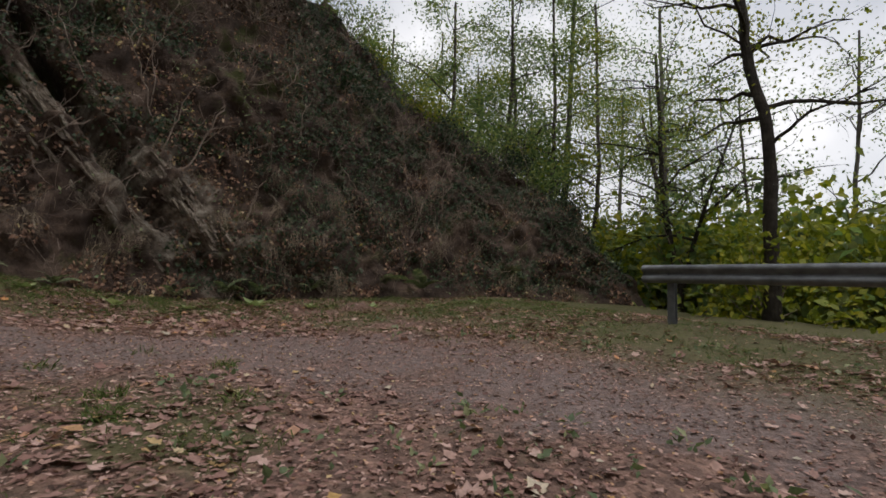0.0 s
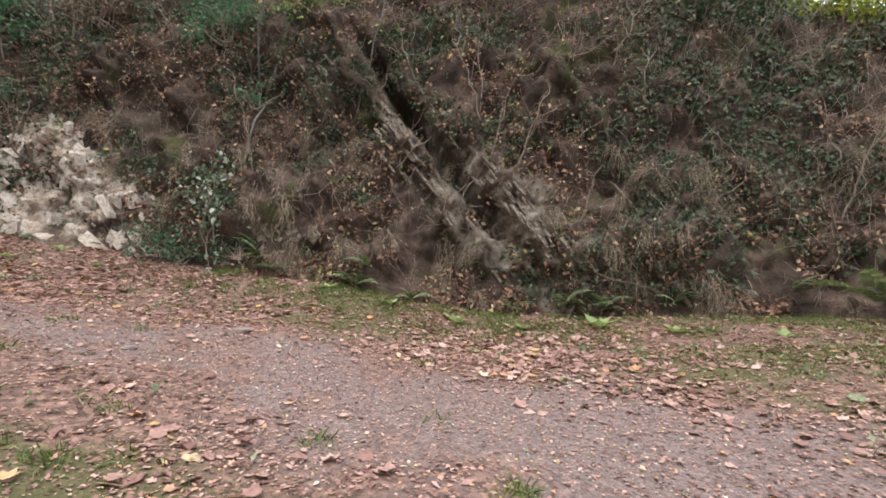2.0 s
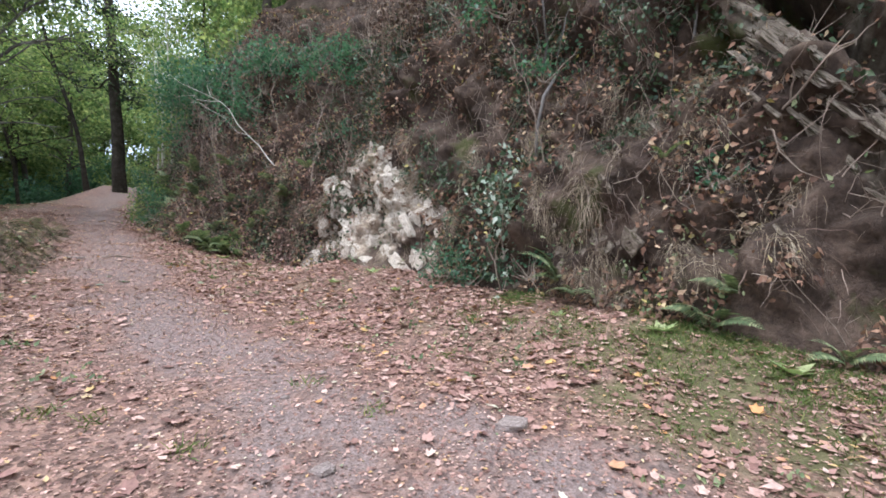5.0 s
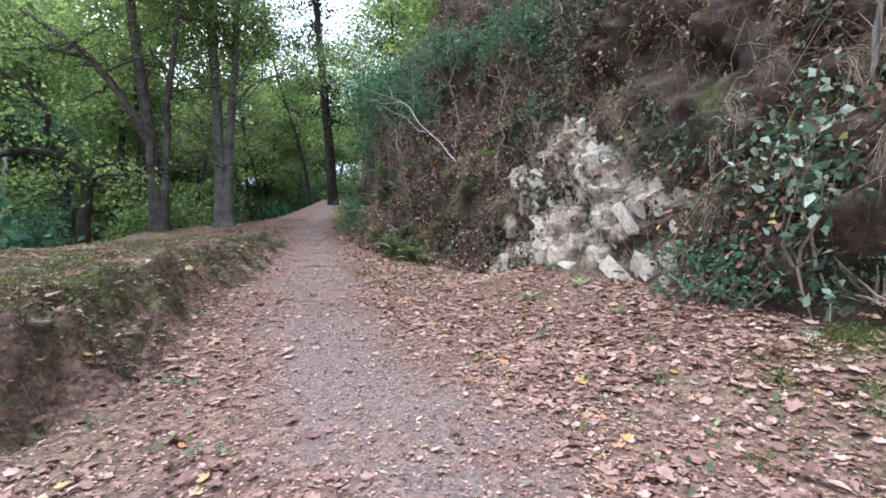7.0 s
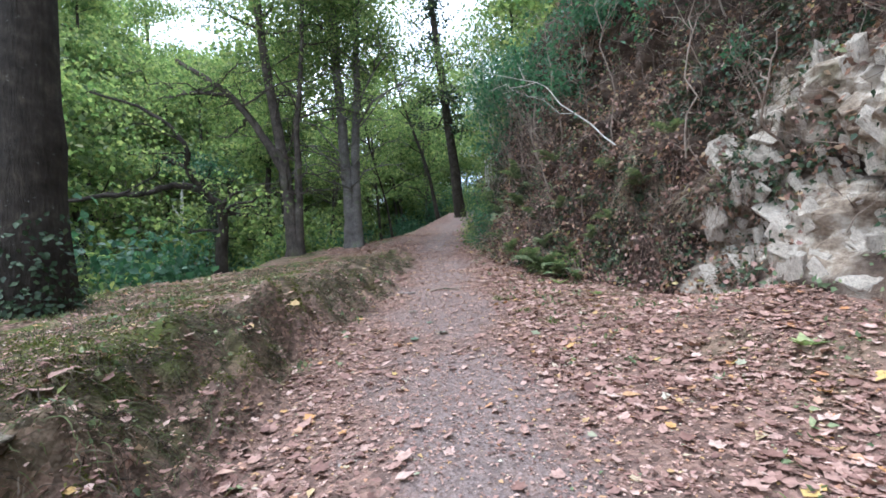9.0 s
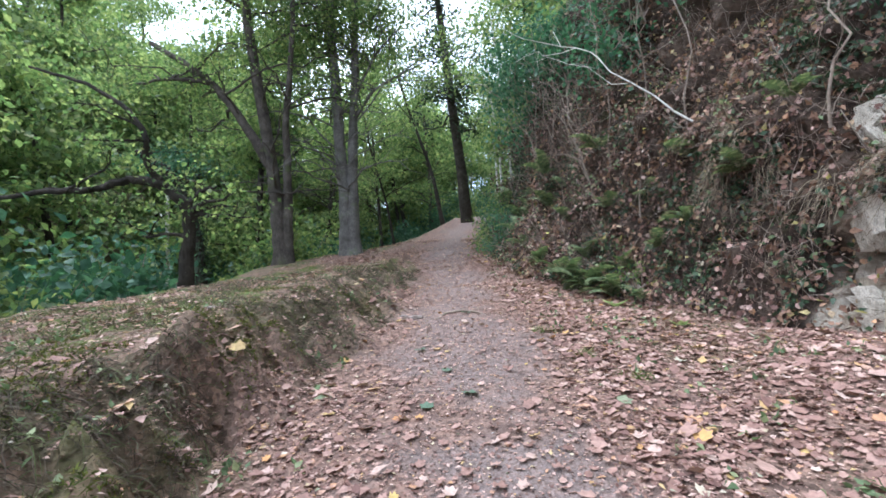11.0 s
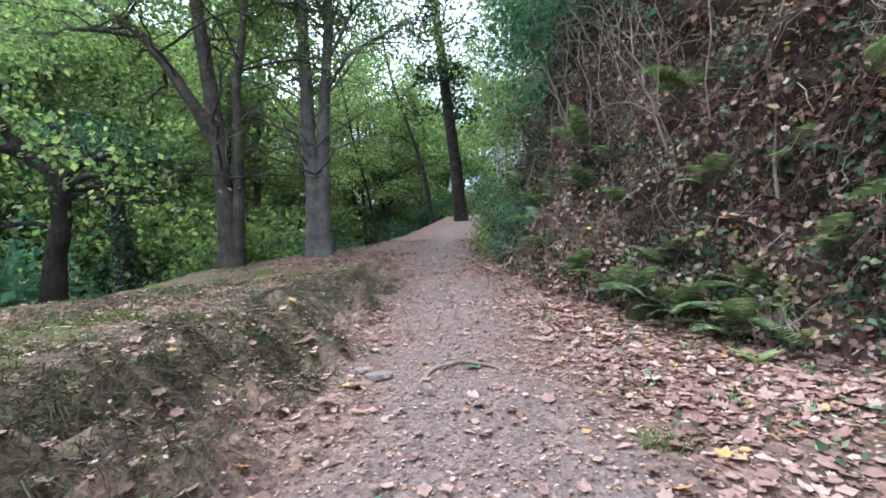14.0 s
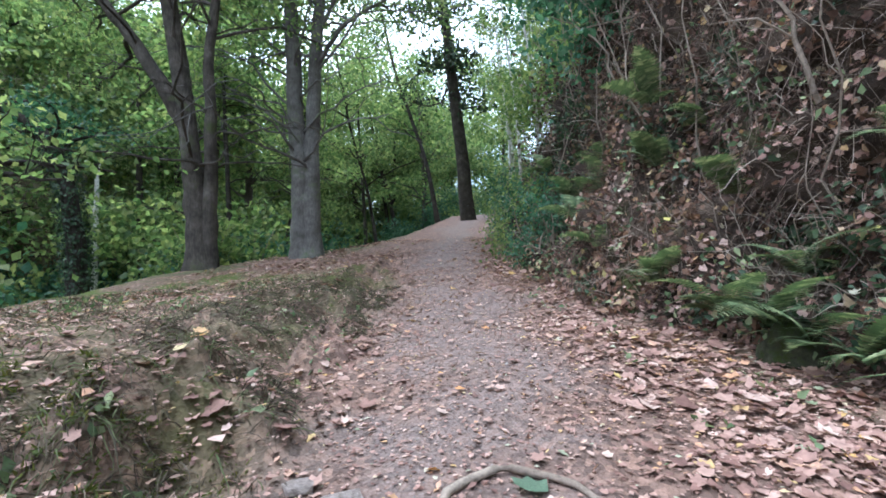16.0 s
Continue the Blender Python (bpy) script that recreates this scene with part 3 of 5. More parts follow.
# ---- rocks ----
def rock_mesh(name, seed, flat=1.0, jag=0.35, extra=5):
    """A broken block: a box with its corners knocked about and a few chips off."""
    r = random.Random(seed)
    bm = bmesh.new()
    for a in (-1, 1):
        for b in (-1, 1):
            for c in (-1, 1):
                k = 0.7 * (1 - r.uniform(0, jag))
                bm.verts.new((a * k * r.uniform(0.75, 1.05), b * k * r.uniform(0.75, 1.05), c * k * flat * r.uniform(0.7, 1.05)))
    for _ in range(extra):
        v = Vector((r.uniform(-1, 1), r.uniform(-1, 1), r.uniform(-1, 1))).normalized() * r.uniform(0.7, 0.95)
        bm.verts.new((max(-0.72, min(0.72, v.x)), max(-0.72, min(0.72, v.y)), max(-0.6, min(0.6, v.z)) * flat))
    out = bmesh.ops.convex_hull(bm, input=bm.verts)
    bmesh.ops.delete(bm, geom=[g for g in out["geom_interior"] if isinstance(g, bmesh.types.BMVert)], context='VERTS')
    me = bpy.data.meshes.new(name)
    bm.to_mesh(me)
    bm.free()
    return me


def empty(name, at, label, category, group="", kind=""):
    e = new(name)
    e.location = at
    return tagged(e, label, category, group, kind)


def aligned(pos, x, z, size):
    """A pose with x along x and z near z."""
    x, z = Vector(x).normalized(), Vector(z)
    y = z.cross(x).normalized()
    z = x.cross(y)
    m = Matrix((x, y, z)).transposed().to_4x4()
    return Matrix.Translation(pos) @ m @ Matrix.Diagonal((*size, 1))


def build_rocks():
    blocks = [rock_mesh("rock", 30 + k, 0.8, 0.5, 7) for k in range(9)]
    for b in blocks:
        b.materials.append(M_ROCK)
    crop = empty("rock_outcrop", (0, 0, 0), "pale broken limestone outcrop showing through the bank", "rock")
    r = random.Random(5)
    for k in range(296):
        y = min(12.3, max(7.9, r.gauss(10.2, 1.2) if k % 5 < 3 else r.gauss(11.7, 0.4)))
        top = 3.1 - 0.55 * abs(y - 11.2)
        rise = r.uniform(0.05, max(0.5, top))
        p, n = bank_at(y, rise)
        s = r.choice((0.07, 0.1, 0.13, 0.17, 0.22, 0.28)) * r.uniform(0.8, 1.2)
        ob = new("rock", blocks[k % 9])
        d = Vector((0.1, -0.45 + r.uniform(-0.7, 0.7), -0.85 + r.uniform(-0.4, 0.5)))
        ob.matrix_basis = aligned(Vector(p) - Vector(n) * (s * r.uniform(-0.02, 0.16) + 0.01), d, Vector(n) + Vector((r.uniform(-0.25, 0.25), r.uniform(-0.25, 0.25), r.uniform(-0.25, 0.3))), (s * r.uniform(1.0, 1.9), s * r.uniform(0.5, 0.9), s * 0.4))
        ob.parent = crop
    dull = [rock_mesh("rock", 130 + k, 0.8, 0.5, 7) for k in range(5)]
    for b in dull:
        b.materials.append(M_SLATE)
    low = empty("rock_outcrop", (0, 0, 0), "low pale limestone ledge at the foot of the bank", "rock")
    for k in range(60):
        y = r.uniform(4.2, 7.4)
        p, n = bank_at(y, r.uniform(0.0, 1.1))
        s = r.choice((0.07, 0.1, 0.14, 0.19))
        ob = new("rock", dull[k % 5])
        ob.matrix_basis = aligned(Vector(p) - Vector(n) * s * 0.35, (0.1, -0.6, -0.6 + r.uniform(-0.4, 0.4)), n, (s * r.uniform(1, 1.7), s, s * 0.6))
        ob.parent = low
    slabs = [rock_mesh("slab", 60 + k, 0.9, 0.3, 3) for k in range(7)]
    for b in slabs:
        b.materials.append(M_SLATE)
    face = empty("slate_face", (0, 0, 0), "tilted weathered slate layers jutting from the bank", "rock")
    for k in range(285):
        if k % 6 < 4:   # the two bare patches
            y, rise = ((2.85, 3.8), (0.35, 2.0))[k % 2]
            y, rise = y + r.gauss(0, (0.22, 0.55)[k % 2]), rise + r.gauss(0, 0.38)
            rise += 1.1 * (y - (2.85, 0.35)[k % 2])
        else:
            y = min(4.6, max(-6.5, r.gauss(0.4, 2.2)))
            rise = min(5.2, max(0.2, 1.7 + (y - 0.6) * 0.5 + r.gauss(0, 1.0)))
        off = (y - 0.98) - (rise + 0.7 - 2.5) * 0.78
        if abs(off + 0.07) < 0.24:
            continue
        p, n = bank_at(y, rise)
        L, w = r.uniform(0.2, 0.7), r.uniform(0.025, 0.085)
        ob = new("slab", slabs[k % 7])
        ob.matrix_basis = aligned(Vector(p) - Vector(n) * r.uniform(0.04, 0.1), (r.uniform(-0.15, 0.15), -0.64 + r.uniform(-0.1, 0.1), -0.75), Vector(n) + Vector((0, 0.5, -0.4)) * r.uniform(-0.5, 0.9), (L, w, r.uniform(0.05, 0.12)))
        ob.parent = face
    for k in range(2, 9):  # the upper lip of the cleft
        z = 2.4 + k * 0.34
        y = 0.98 + (z - 2.5) * 0.78
        for side, proud in ((0.2 + 0.3 * r.random(), 0.0), (0.2 + 0.35 * r.random(), 0.0)):
            p, n = bank_at(y + side, z - 0.75)
            ob = new("slab", slabs[k % 7])
            ob.matrix_basis = aligned(Vector(p) + Vector(n) * (proud - 0.06 + r.uniform(-0.04, 0.04)), (0, -0.61 + r.uniform(-0.06, 0.06), -0.79), Vector(n) + Vector((0, r.uniform(-0.4, 0.4), 0)), (r.uniform(0.28, 0.5), r.uniform(0.03, 0.07), 0.1))
            ob.parent = face
    bm = bmesh.new()
    bmesh.ops.create_icosphere(bm, subdivisions=4, radius=1.0)
    v = np.array([q.co[:] for q in bm.verts])
    lump = 0.75 + 0.5 * (fbm(v * 1.3 + 6, 3) - 0.5) + 0.35 * np.round(fbm(v * 1.1 + 3, 2) * 5) / 5
    for q, k in zip(bm.verts, lump):
        q.co *= k
    me = bpy.data.meshes.new("boulder")
    bm.to_mesh(me)
    bm.free()
    me.polygons.foreach_set("use_smooth", np.ones(len(me.polygons), bool))
    b = part("boulder", me, M_MOSSROCK)
    b.matrix_basis = pose(6.95, 16.15, float(gz(6.95, 16.15)) + 0.02, 0, 0, 35) @ Matrix.Diagonal((0.3, 0.22, 0.26, 1))
    tagged(b, "mossy grey boulder at the foot of the bank", "rock")
    pale = [rock_mesh("stone", 150 + k, 0.8, 0.35, 14) for k in range(3)]
    for b in pale:
        b.materials.append(M_STONE)
    mossy = rock_mesh("mossy_stone", 77, 0.9, 0.4, 14)
    mossy.materials.append(M_SLATE)
    for (x, y, s, lab) in [(7.55, 3.55, 0.2, "flat pale stone lying among fallen leaves"), (6.05, 3.7, 0.12, "small pale stone in the track"), (3.05, 7.2, 0.22, "mossy stone in the side of the terrace"), (2.8, 6.75, 0.2, "mossy stone in the side of the terrace"),
                           (1.9, 12.7, 0.17, "pale stone on the grassy terrace edge"), (4.08, 14.6, 0.18, "flat grey stone set in the track"), (3.85, 14.75, 0.12, "flat grey stone set in the track"), (2.6, 1.3, 0.1, "small rounded stone beside the track"),
                           (6.65, 5.4, 0.08, "small pale stone in the track"), (2.15, 11.7, 0.1, "pale stone on the grassy terrace edge"), (6.15, 4.9, 0.06, "small pale stone in the track")]:
        o = new("stone", mossy if lab.startswith("mossy") else pale[int(s * 100) % 3])
        o.matrix_basis = aligned(Vector((x, y, float(gz(x, y)) + s * 0.1)), (1, s * 3, 0), (0, 0, 1), (s, s * 0.8, s * 0.35))
        tagged(o, lab, "stone")


build_rocks()


# ---- guard rail ----
def build_rail():
    m, nt, b = material("galvanised_steel", 0.6, 0.5)
    n = noise_node(nt, 6, 6)
    # zinc toned down: the backlit beam's shade is put into its base colour
    c = ramp(nt, n.outputs[0], [(0.3, (0.1, 0.105, 0.11)), (0.7, (0.2, 0.21, 0.22))])
    nt.links.new(c.outputs[0], b.inputs["Base Color"])
    a, e = np.array([5.2, -6.95, 1.27]), np.array([-6.4, -8.8, 0.93])
    rail = empty("guard_rail", (a[0], a[1], float(gz(a[0], a[1]))), "galvanised steel crash barrier on posts beside the track", "guard rail")
    o = Vector(rail.location)
    d = unit(e - a)
    side = unit(np.cross(d, (0, 0, 1)))
    if side[1] < 0:
        side = -side
    # corrugated section: height, outward offset
    prof = np.array([(0.31, -0.02), (0.305, 0.03), (0.27, 0.075), (0.215, 0.08), (0.17, 0.02), (0.14, 0.02), (0.095, 0.08), (0.04, 0.075), (0.005, 0.03), (0.0, -0.02)])
    prof = np.concatenate([prof, prof[::-1] - [0, 0.006]])
    L = np.linalg.norm(e - a)
    ts = np.arange(0, L + 0.01, 0.5)
    ring = np.stack([a + d * t + side * q[1] + np.array([0, 0, q[0]]) for t in ts for q in prof]).reshape(len(ts), len(prof), 3)
    k, s = ring.shape[:2]
    i, j = np.meshgrid(np.arange(k - 1), np.arange(s), indexing='ij')
    j2 = (j + 1) % s
    f = np.stack([i * s + j, i * s + j2, (i + 1) * s + j2, (i + 1) * s + j], -1).reshape(-1, 4)
    v = ring.reshape(-1, 3) - np.array(o)
    caps = np.array([[q, q + 1, s - 2 - q, s - 1 - q] for q in range(s // 2 - 1)])
    part("beam", mesh_from("beam", v, np.concatenate([f, caps, caps + (k - 1) * s]), False), m, rail)
    for q in range(4):
        p = a + d * (0.45 + q * 3.6)
        g = float(gz(p[0], p[1])) - 0.1
        bm = bmesh.new()
        for w, h, ox in ((0.12, 0.012, 0.045), (0.12, 0.012, -0.045), (0.012, 0.09, 0.0)):
            mt = Matrix.Translation(Vector(p - side * 0.09) - o + Vector((ox * side[0], ox * side[1], (g + p[2] + 0.26) / 2 - p[2])))
            mt = mt @ Matrix.Rotation(math.atan2(d[1], d[0]), 4, 'Z') @ Matrix.Diagonal((w, h, p[2] + 0.26 - g, 1))
            bmesh.ops.create_cube(bm, size=1, matrix=mt)
        me = bpy.data.meshes.new("post")
        bm.to_mesh(me)
        bm.free()
        part("post", me, m, rail)
        bolt = Tubes()
        c0 = p - np.array(o) + np.array([0, 0, 0.155]) + side * 0.02
        bolt.add([c0, c0 + side * 0.02], [0.018, 0.014], 6)
        part("bolt", bolt.mesh("bolt"), m, rail)


build_rail()


# ---- trees ----
def tree(name, label, base, stems, bark, leaf_mat, leaf=0.16, limbs=9, twigs=5, leaves=30, crown=(0.45, 1.0), reach=2.6, spread=0.55, seed=1, droop=0.2, sides=9, category="tree", explicit=(), group="", up=0.35, bare=0, flat=0.28):
    """stems: (points, base radius, top radius) from the base; explicit: extra bare limbs of the same form. Branches leave the upper stems and carry twigs with leaves."""
    r = np.random.default_rng(seed)
    base = np.asarray(base, float)
    wood, fine, clumps, pieces = Tubes(), Tubes(), [], []
    for k, (pts, r0, r1) in enumerate(list(stems) + list(explicit)):
        pts = np.asarray(pts, float)
        t = np.linspace(0, 1, len(pts))
        tt = np.linspace(0, 1, max(10, len(pts) * 4))
        line = np.stack([np.interp(tt, t, pts[:, c]) for c in range(3)], 1)
        for _ in range(2):
            line[1:-1] = (line[:-2] + 2 * line[1:-1] + line[2:]) / 4
        line[1:-1] += r.normal(size=(len(tt) - 2, 3)) * min(r0, 0.12) * 0.12
        rad = r0 + (r1 - r0) * tt
        if k < len(stems) and pts[0][2] < 0.3:
            rad = rad * (1 + (0.45 if r0 < 0.35 else 0.2) * np.exp(-tt * len(tt) / 1.6))
        wood.add(line, rad, sides, 0.16 if r0 < 0.35 else 0.09)
        pieces.append(("trunk" if k < len(stems) else "limb", wood.mesh("trunk")))
        wood = Tubes()
        extra = k >= len(stems)
        count = max(2, limbs // 4) if extra else limbs
        for q in range(count):
            a = r.uniform(*crown) if not extra else r.uniform(0.25, 1.0)
            p0 = np.array([np.interp(a, tt, line[:, c]) for c in range(3)])
            rr = np.interp(a, tt, rad)
            ang = r.uniform(0, 2 * math.pi)
            L = reach * r.uniform(0.5, 1.1) * (1.15 - 0.5 * a)
            p1 = p0 + np.array([math.cos(ang) * L, math.sin(ang) * L, L * r.uniform(-0.1, 0.7) * up * 2])
            lim = bend(p0, p1, -droop * L * 0.3, 0.35, 7, r)
            fine.add(lim, np.linspace(min(0.5 * rr, 0.07), 0.012, 7), 5)
            for w in range(twigs):
                b = r.uniform(0.25, 1.0)
                c0 = np.array([np.interp(b, np.linspace(0, 1, 7), lim[:, c]) for c in range(3)])
                c1 = c0 + random_dirs(1, 0.15, r)[0] * L * r.uniform(0.2, 0.45)
                fine.add(bend(c0, c1, 0, 0.3, 4, r), np.linspace(0.012, 0.004, 4), 3)
                clumps.append((c0 + c1) / 2)
                clumps.append(c1)
        for q in range(bare if not extra else bare // 2):   # long leafless boughs below the crown
            a = r.uniform(0.28, 0.7) if not extra else r.uniform(0.3, 0.9)
            p0 = np.array([np.interp(a, tt, line[:, c]) for c in range(3)])
            ang = r.uniform(0, 2 * math.pi)
            L = r.uniform(1.8, 4.6)
            p1 = p0 + np.array([math.cos(ang) * L, math.sin(ang) * L, L * r.uniform(-0.05, 0.45)])
            lim = bend(p0, p1, -0.12 * L, 0.3, 9, r)
            w = r.uniform(0.025, 0.05)
            fine.add(lim, np.linspace(w, w * 0.25, 9), 5)
            for _ in range(5):
                b = r.integers(2, 9)
                c1 = lim[b] + (lim[b] - lim[b - 1]) * r.uniform(1, 2.5) + random_dirs(1, 0.1, r)[0] * L * 0.16
                fine.add(bend(lim[b], c1, 0, 0.3, 4, r), np.linspace(w * 0.4, w * 0.12, 4), 3)
    t = empty(name, base, label, category, group)
    for kind, me in pieces:
        part(kind, me, bark, t)
    if clumps:
        part("branch_work", fine.mesh("branch_work"), bark, t, kind="stuff")
    if clumps and leaves:
        c = np.repeat(np.array(clumps), leaves, 0)
        c = c + r.normal(size=c.shape) * spread * np.array([1, 1, flat])
        d = random_dirs(len(c), -0.25, r)
        rot = frames_from(d, random_dirs(len(c), 1.3, r))
        me = scatter("crown", DIAMOND_V, DIAMOND_F, c, rot, leaf * r.uniform(0.6, 1.25, len(c)))
        part("crown", me, leaf_mat, t)
    return t


def g3(x, y, dz=-0.1):
    return (x, y, float(gz(x, y)) + dz)


def up_line(*pts):
    return [np.array(p, float) for p in pts]


STEM = 8.6 - float(gz(-14.4, 34.1))   # length of the broken birch
BEHIND = [(16.5, -9.2), (19.5, -12.5), (15.5, -11.6), (23, -12), (21, -8), (18, -15), (14.0, -12.8), (13.2, -14.6), (17.2, -13.2), (21, -16)]


def main_trees():
    # great dark trunk on the terrace
    oak = tree("oak_tree", "massive dark rough-barked trunk standing on the terrace", g3(-0.4, 10.75), [(up_line((0, 0, 0), (-0.05, 0, 3), (-0.15, 0.1, 7), (-0.2, 0.2, 12)), 0.43, 0.25)], M_DARKBARK, M_LEAF, 0.15, 7, 5, 26, (0.62, 1.0), 3.5, 0.6, 3, sides=16)
    r = np.random.default_rng(43)
    a, h = r.uniform(-2.2, 0.9, 500), r.random(500) ** 2 * 1.3
    c = np.stack([np.cos(a) * r.uniform(0.5, 0.62, 500), np.sin(a) * r.uniform(0.5, 0.62, 500), 0.1 + h], 1)
    part("ivy", scatter("ivy", LEAF_V, LEAF_F, c, frames_from(random_dirs(500, -0.4, r), np.stack([np.cos(a), np.sin(a), 0.4 + 0 * a], 1)), r.uniform(0.06, 0.12, 500)), M_IVY, oak, "dark ivy round the foot of the trunk")
    # grey double-stemmed beech
    tree("beech_tree", "grey smooth beech with two fused stems beside the track", g3(0.05, 24.9),
         [(up_line((-0.06, 0, 0), (-0.1, 0, 2), (-0.18, -0.1, 4.5), (-0.3, -0.2, 8), (-0.4, -0.2, 14)), 0.3, 0.14), (up_line((0.14, 0, 0), (0.2, 0, 2), (0.3, 0, 4.6), (0.55, -0.1, 7.2), (0.8, 0, 14)), 0.27, 0.12),
          (up_line((-0.25, 0.5, 0), (-0.35, 0.6, 3), (-0.6, 0.7, 7), (-1.0, 0.8, 13)), 0.16, 0.07)], M_BEECH, M_LEAF, 0.13, 13, 8, 48, (0.74, 1.0), 4.4, 0.6, 11, sides=14, bare=9,
         explicit=[(up_line((0.5, -0.1, 5.6), (1.3, -0.3, 6.6), (2.4, -0.5, 7.0), (3.6, -0.6, 7.4)), 0.07, 0.02), (up_line((0.6, -0.1, 6.6), (1.5, -0.4, 8.0), (2.6, -0.6, 8.9)), 0.06, 0.02)])
    # twin maple leaning over the valley
    tree("maple_tree", "brown maple leaning outward with a long forked limb", g3(-2.1, 23.4),
         [(up_line((0.05, 0, 0), (-0.05, 0, 1.5), (-0.1, -0.2, 3.2), (-0.45, -0.5, 6.7), (-0.8, -0.7, 10), (-0.9, -0.8, 13.5)), 0.3, 0.12), (up_line((0.2, 0.05, 0), (0.32, 0, 1.8), (0.42, -0.2, 3.6), (0.5, -0.4, 5.4), (0.95, -0.6, 8.2), (1.2, -0.7, 12)), 0.19, 0.07)],
         M_BARK, M_LEAF, 0.13, 12, 8, 48, (0.74, 1.0), 4.4, 0.6, 21, sides=12, bare=9,
         explicit=[(up_line((-0.15, -0.25, 3.6), (-0.6, -0.5, 4.6), (-1.4, -0.7, 6.0), (-2.3, -0.8, 7.1), (-4.2, -1.0, 8.4)), 0.19, 0.09), (up_line((-2.0, -0.8, 6.8), (-3.2, -1.2, 6.9), (-4.6, -1.6, 6.6)), 0.09, 0.03)])
    # gnarled low oak
    tree("gnarled_oak", "gnarled dark oak with a low arching branch", g3(-1.85, 17.6, -0.2),
         [(up_line((0, 0, 0), (0.02, 0, 0.9), (0.1, 0.05, 1.6), (0.05, 0, 2.3)), 0.17, 0.13)], M_DARKBARK, M_LEAF, 0.13, 3, 5, 9, (0.7, 1.0), 2.0, 0.4, 31, sides=10,
         explicit=[(up_line((0.05, 0, 2.2), (-0.45, -0.1, 2.75), (-1.2, -0.3, 2.9), (-2.0, -0.4, 2.65), (-3.0, -0.6, 2.7), (-4.4, -0.8, 2.5)), 0.13, 0.05), (up_line((0.05, 0, 2.2), (0.3, 0.2, 2.6), (0.7, 0.3, 2.7)), 0.08, 0.03),
                   (up_line((-0.5, -0.1, 2.75), (-0.75, -0.3, 3.3), (-0.6, -0.4, 3.9), (-1.1, -0.5, 4.6), (-2, -0.6, 5.2), (-3.2, -0.8, 5.6)), 0.09, 0.03), (up_line((0, 0, 1.5), (-0.4, -0.1, 1.55), (-0.9, -0.1, 1.5)), 0.05, 0.03)])
    # ivy-clad trunk
    t = tree("ivy_clad_tree", "old trunk thickly clad in dark ivy", g3(-5.1, 23.3, -0.2), [(up_line((0, 0, 0), (-0.1, 0, 2), (-0.4, 0, 4), (-1.1, 0, 5.4), (-2.4, -0.2, 6.2)), 0.24, 0.12)], M_DARKBARK, M_LEAF_DEEP, 0.14, 5, 4, 26, (0.55, 1.0), 2.2, 0.45, 41)
    r = np.random.default_rng(42)
    n = 2600
    h = r.random(n) * 5.0
    a = r.random(n) * 2 * math.pi
    c = np.stack([np.interp(h, [0, 2, 4, 5.2], [0, -0.1, -0.4, -1.0]) + np.cos(a) * r.uniform(0.22, 0.42, n), np.sin(a) * r.uniform(0.22, 0.42, n), h], 1)
    part("ivy", scatter("ivy", LEAF_V, LEAF_F, c, frames_from(random_dirs(n, -0.8, r), np.stack([np.cos(a), np.sin(a), 0.3 + 0 * a], 1)), r.uniform(0.06, 0.12, n)), M_IVY, t, "dark glossy ivy")
    # broken white birch
    tree("birch_tree", "thin white broken birch stem among the bushes", (-14.4, 34.1, float(gz(-14.4, 34.1)) - 0.2), [(up_line((0, 0, 0), (0.05, 0, STEM * 0.4), (0.1, 0, STEM * 0.7), (0.1, 0, STEM)), 0.16, 0.1)], M_BIRCH, M_LEAF, 0, 0, 0, 0, seed=51, explicit=[(up_line((0.1, 0, STEM - 1.8), (-0.45, 0, STEM - 1.1), (-0.6, 0, STEM - 0.8)), 0.06, 0.03), (up_line((0.1, 0, STEM - 0.1), (0.3, 0, STEM + 0.9)), 0.06, 0.03)], crown=(0.9, 1.0))
    # tall dark pine at the crest
    pine = tree("pine_tree", "tall dark pine leaning over the crest of the track", g3(4.6, 36.0, -0.2), [(up_line((0, 0, 0), (-0.25, -0.05, 4), (-0.55, -0.1, 8), (-0.95, -0.2, 13), (-1.3, -0.2, 19)), 0.38, 0.18)], M_DARKBARK, M_NEEDLE, 0.26, 24, 5, 15, (0.38, 1.0), 3.6, 0.5, 61, droop=-0.5, up=0.05)
    # thin stems beyond the beech
    for k, (x, y, dx, h, r0) in enumerate([(-2.85, 44.5, -0.5, 15, 0.15), (-2.3, 51, -1.2, 16, 0.22), (-1.4, 50, -2.6, 16, 0.22), (2.7, 40.5, -3.4, 15, 0.15), (-4.6, 36, 0.6, 14, 0.12), (-6.5, 33, -0.5, 15, 0.16), (-3.2, 30.5, 1.3, 9, 0.09), (0.4, 33, -1.8, 10, 0.08)]):
        tree("slender_tree", "slender dark stem in the shade of the wood", g3(x, y), [(up_line((0, 0, 0), (dx * 0.2, 0, h * 0.3), (dx * 0.7, 0, h * 0.65), (dx, 0, h)), r0, r0 * 0.4)], M_DARKBARK, M_LEAF, 0.15, 10, 5, 44, (0.45, 1.0), 3.0, 0.55, 70 + k, group="slender trees in the wood", bare=4)
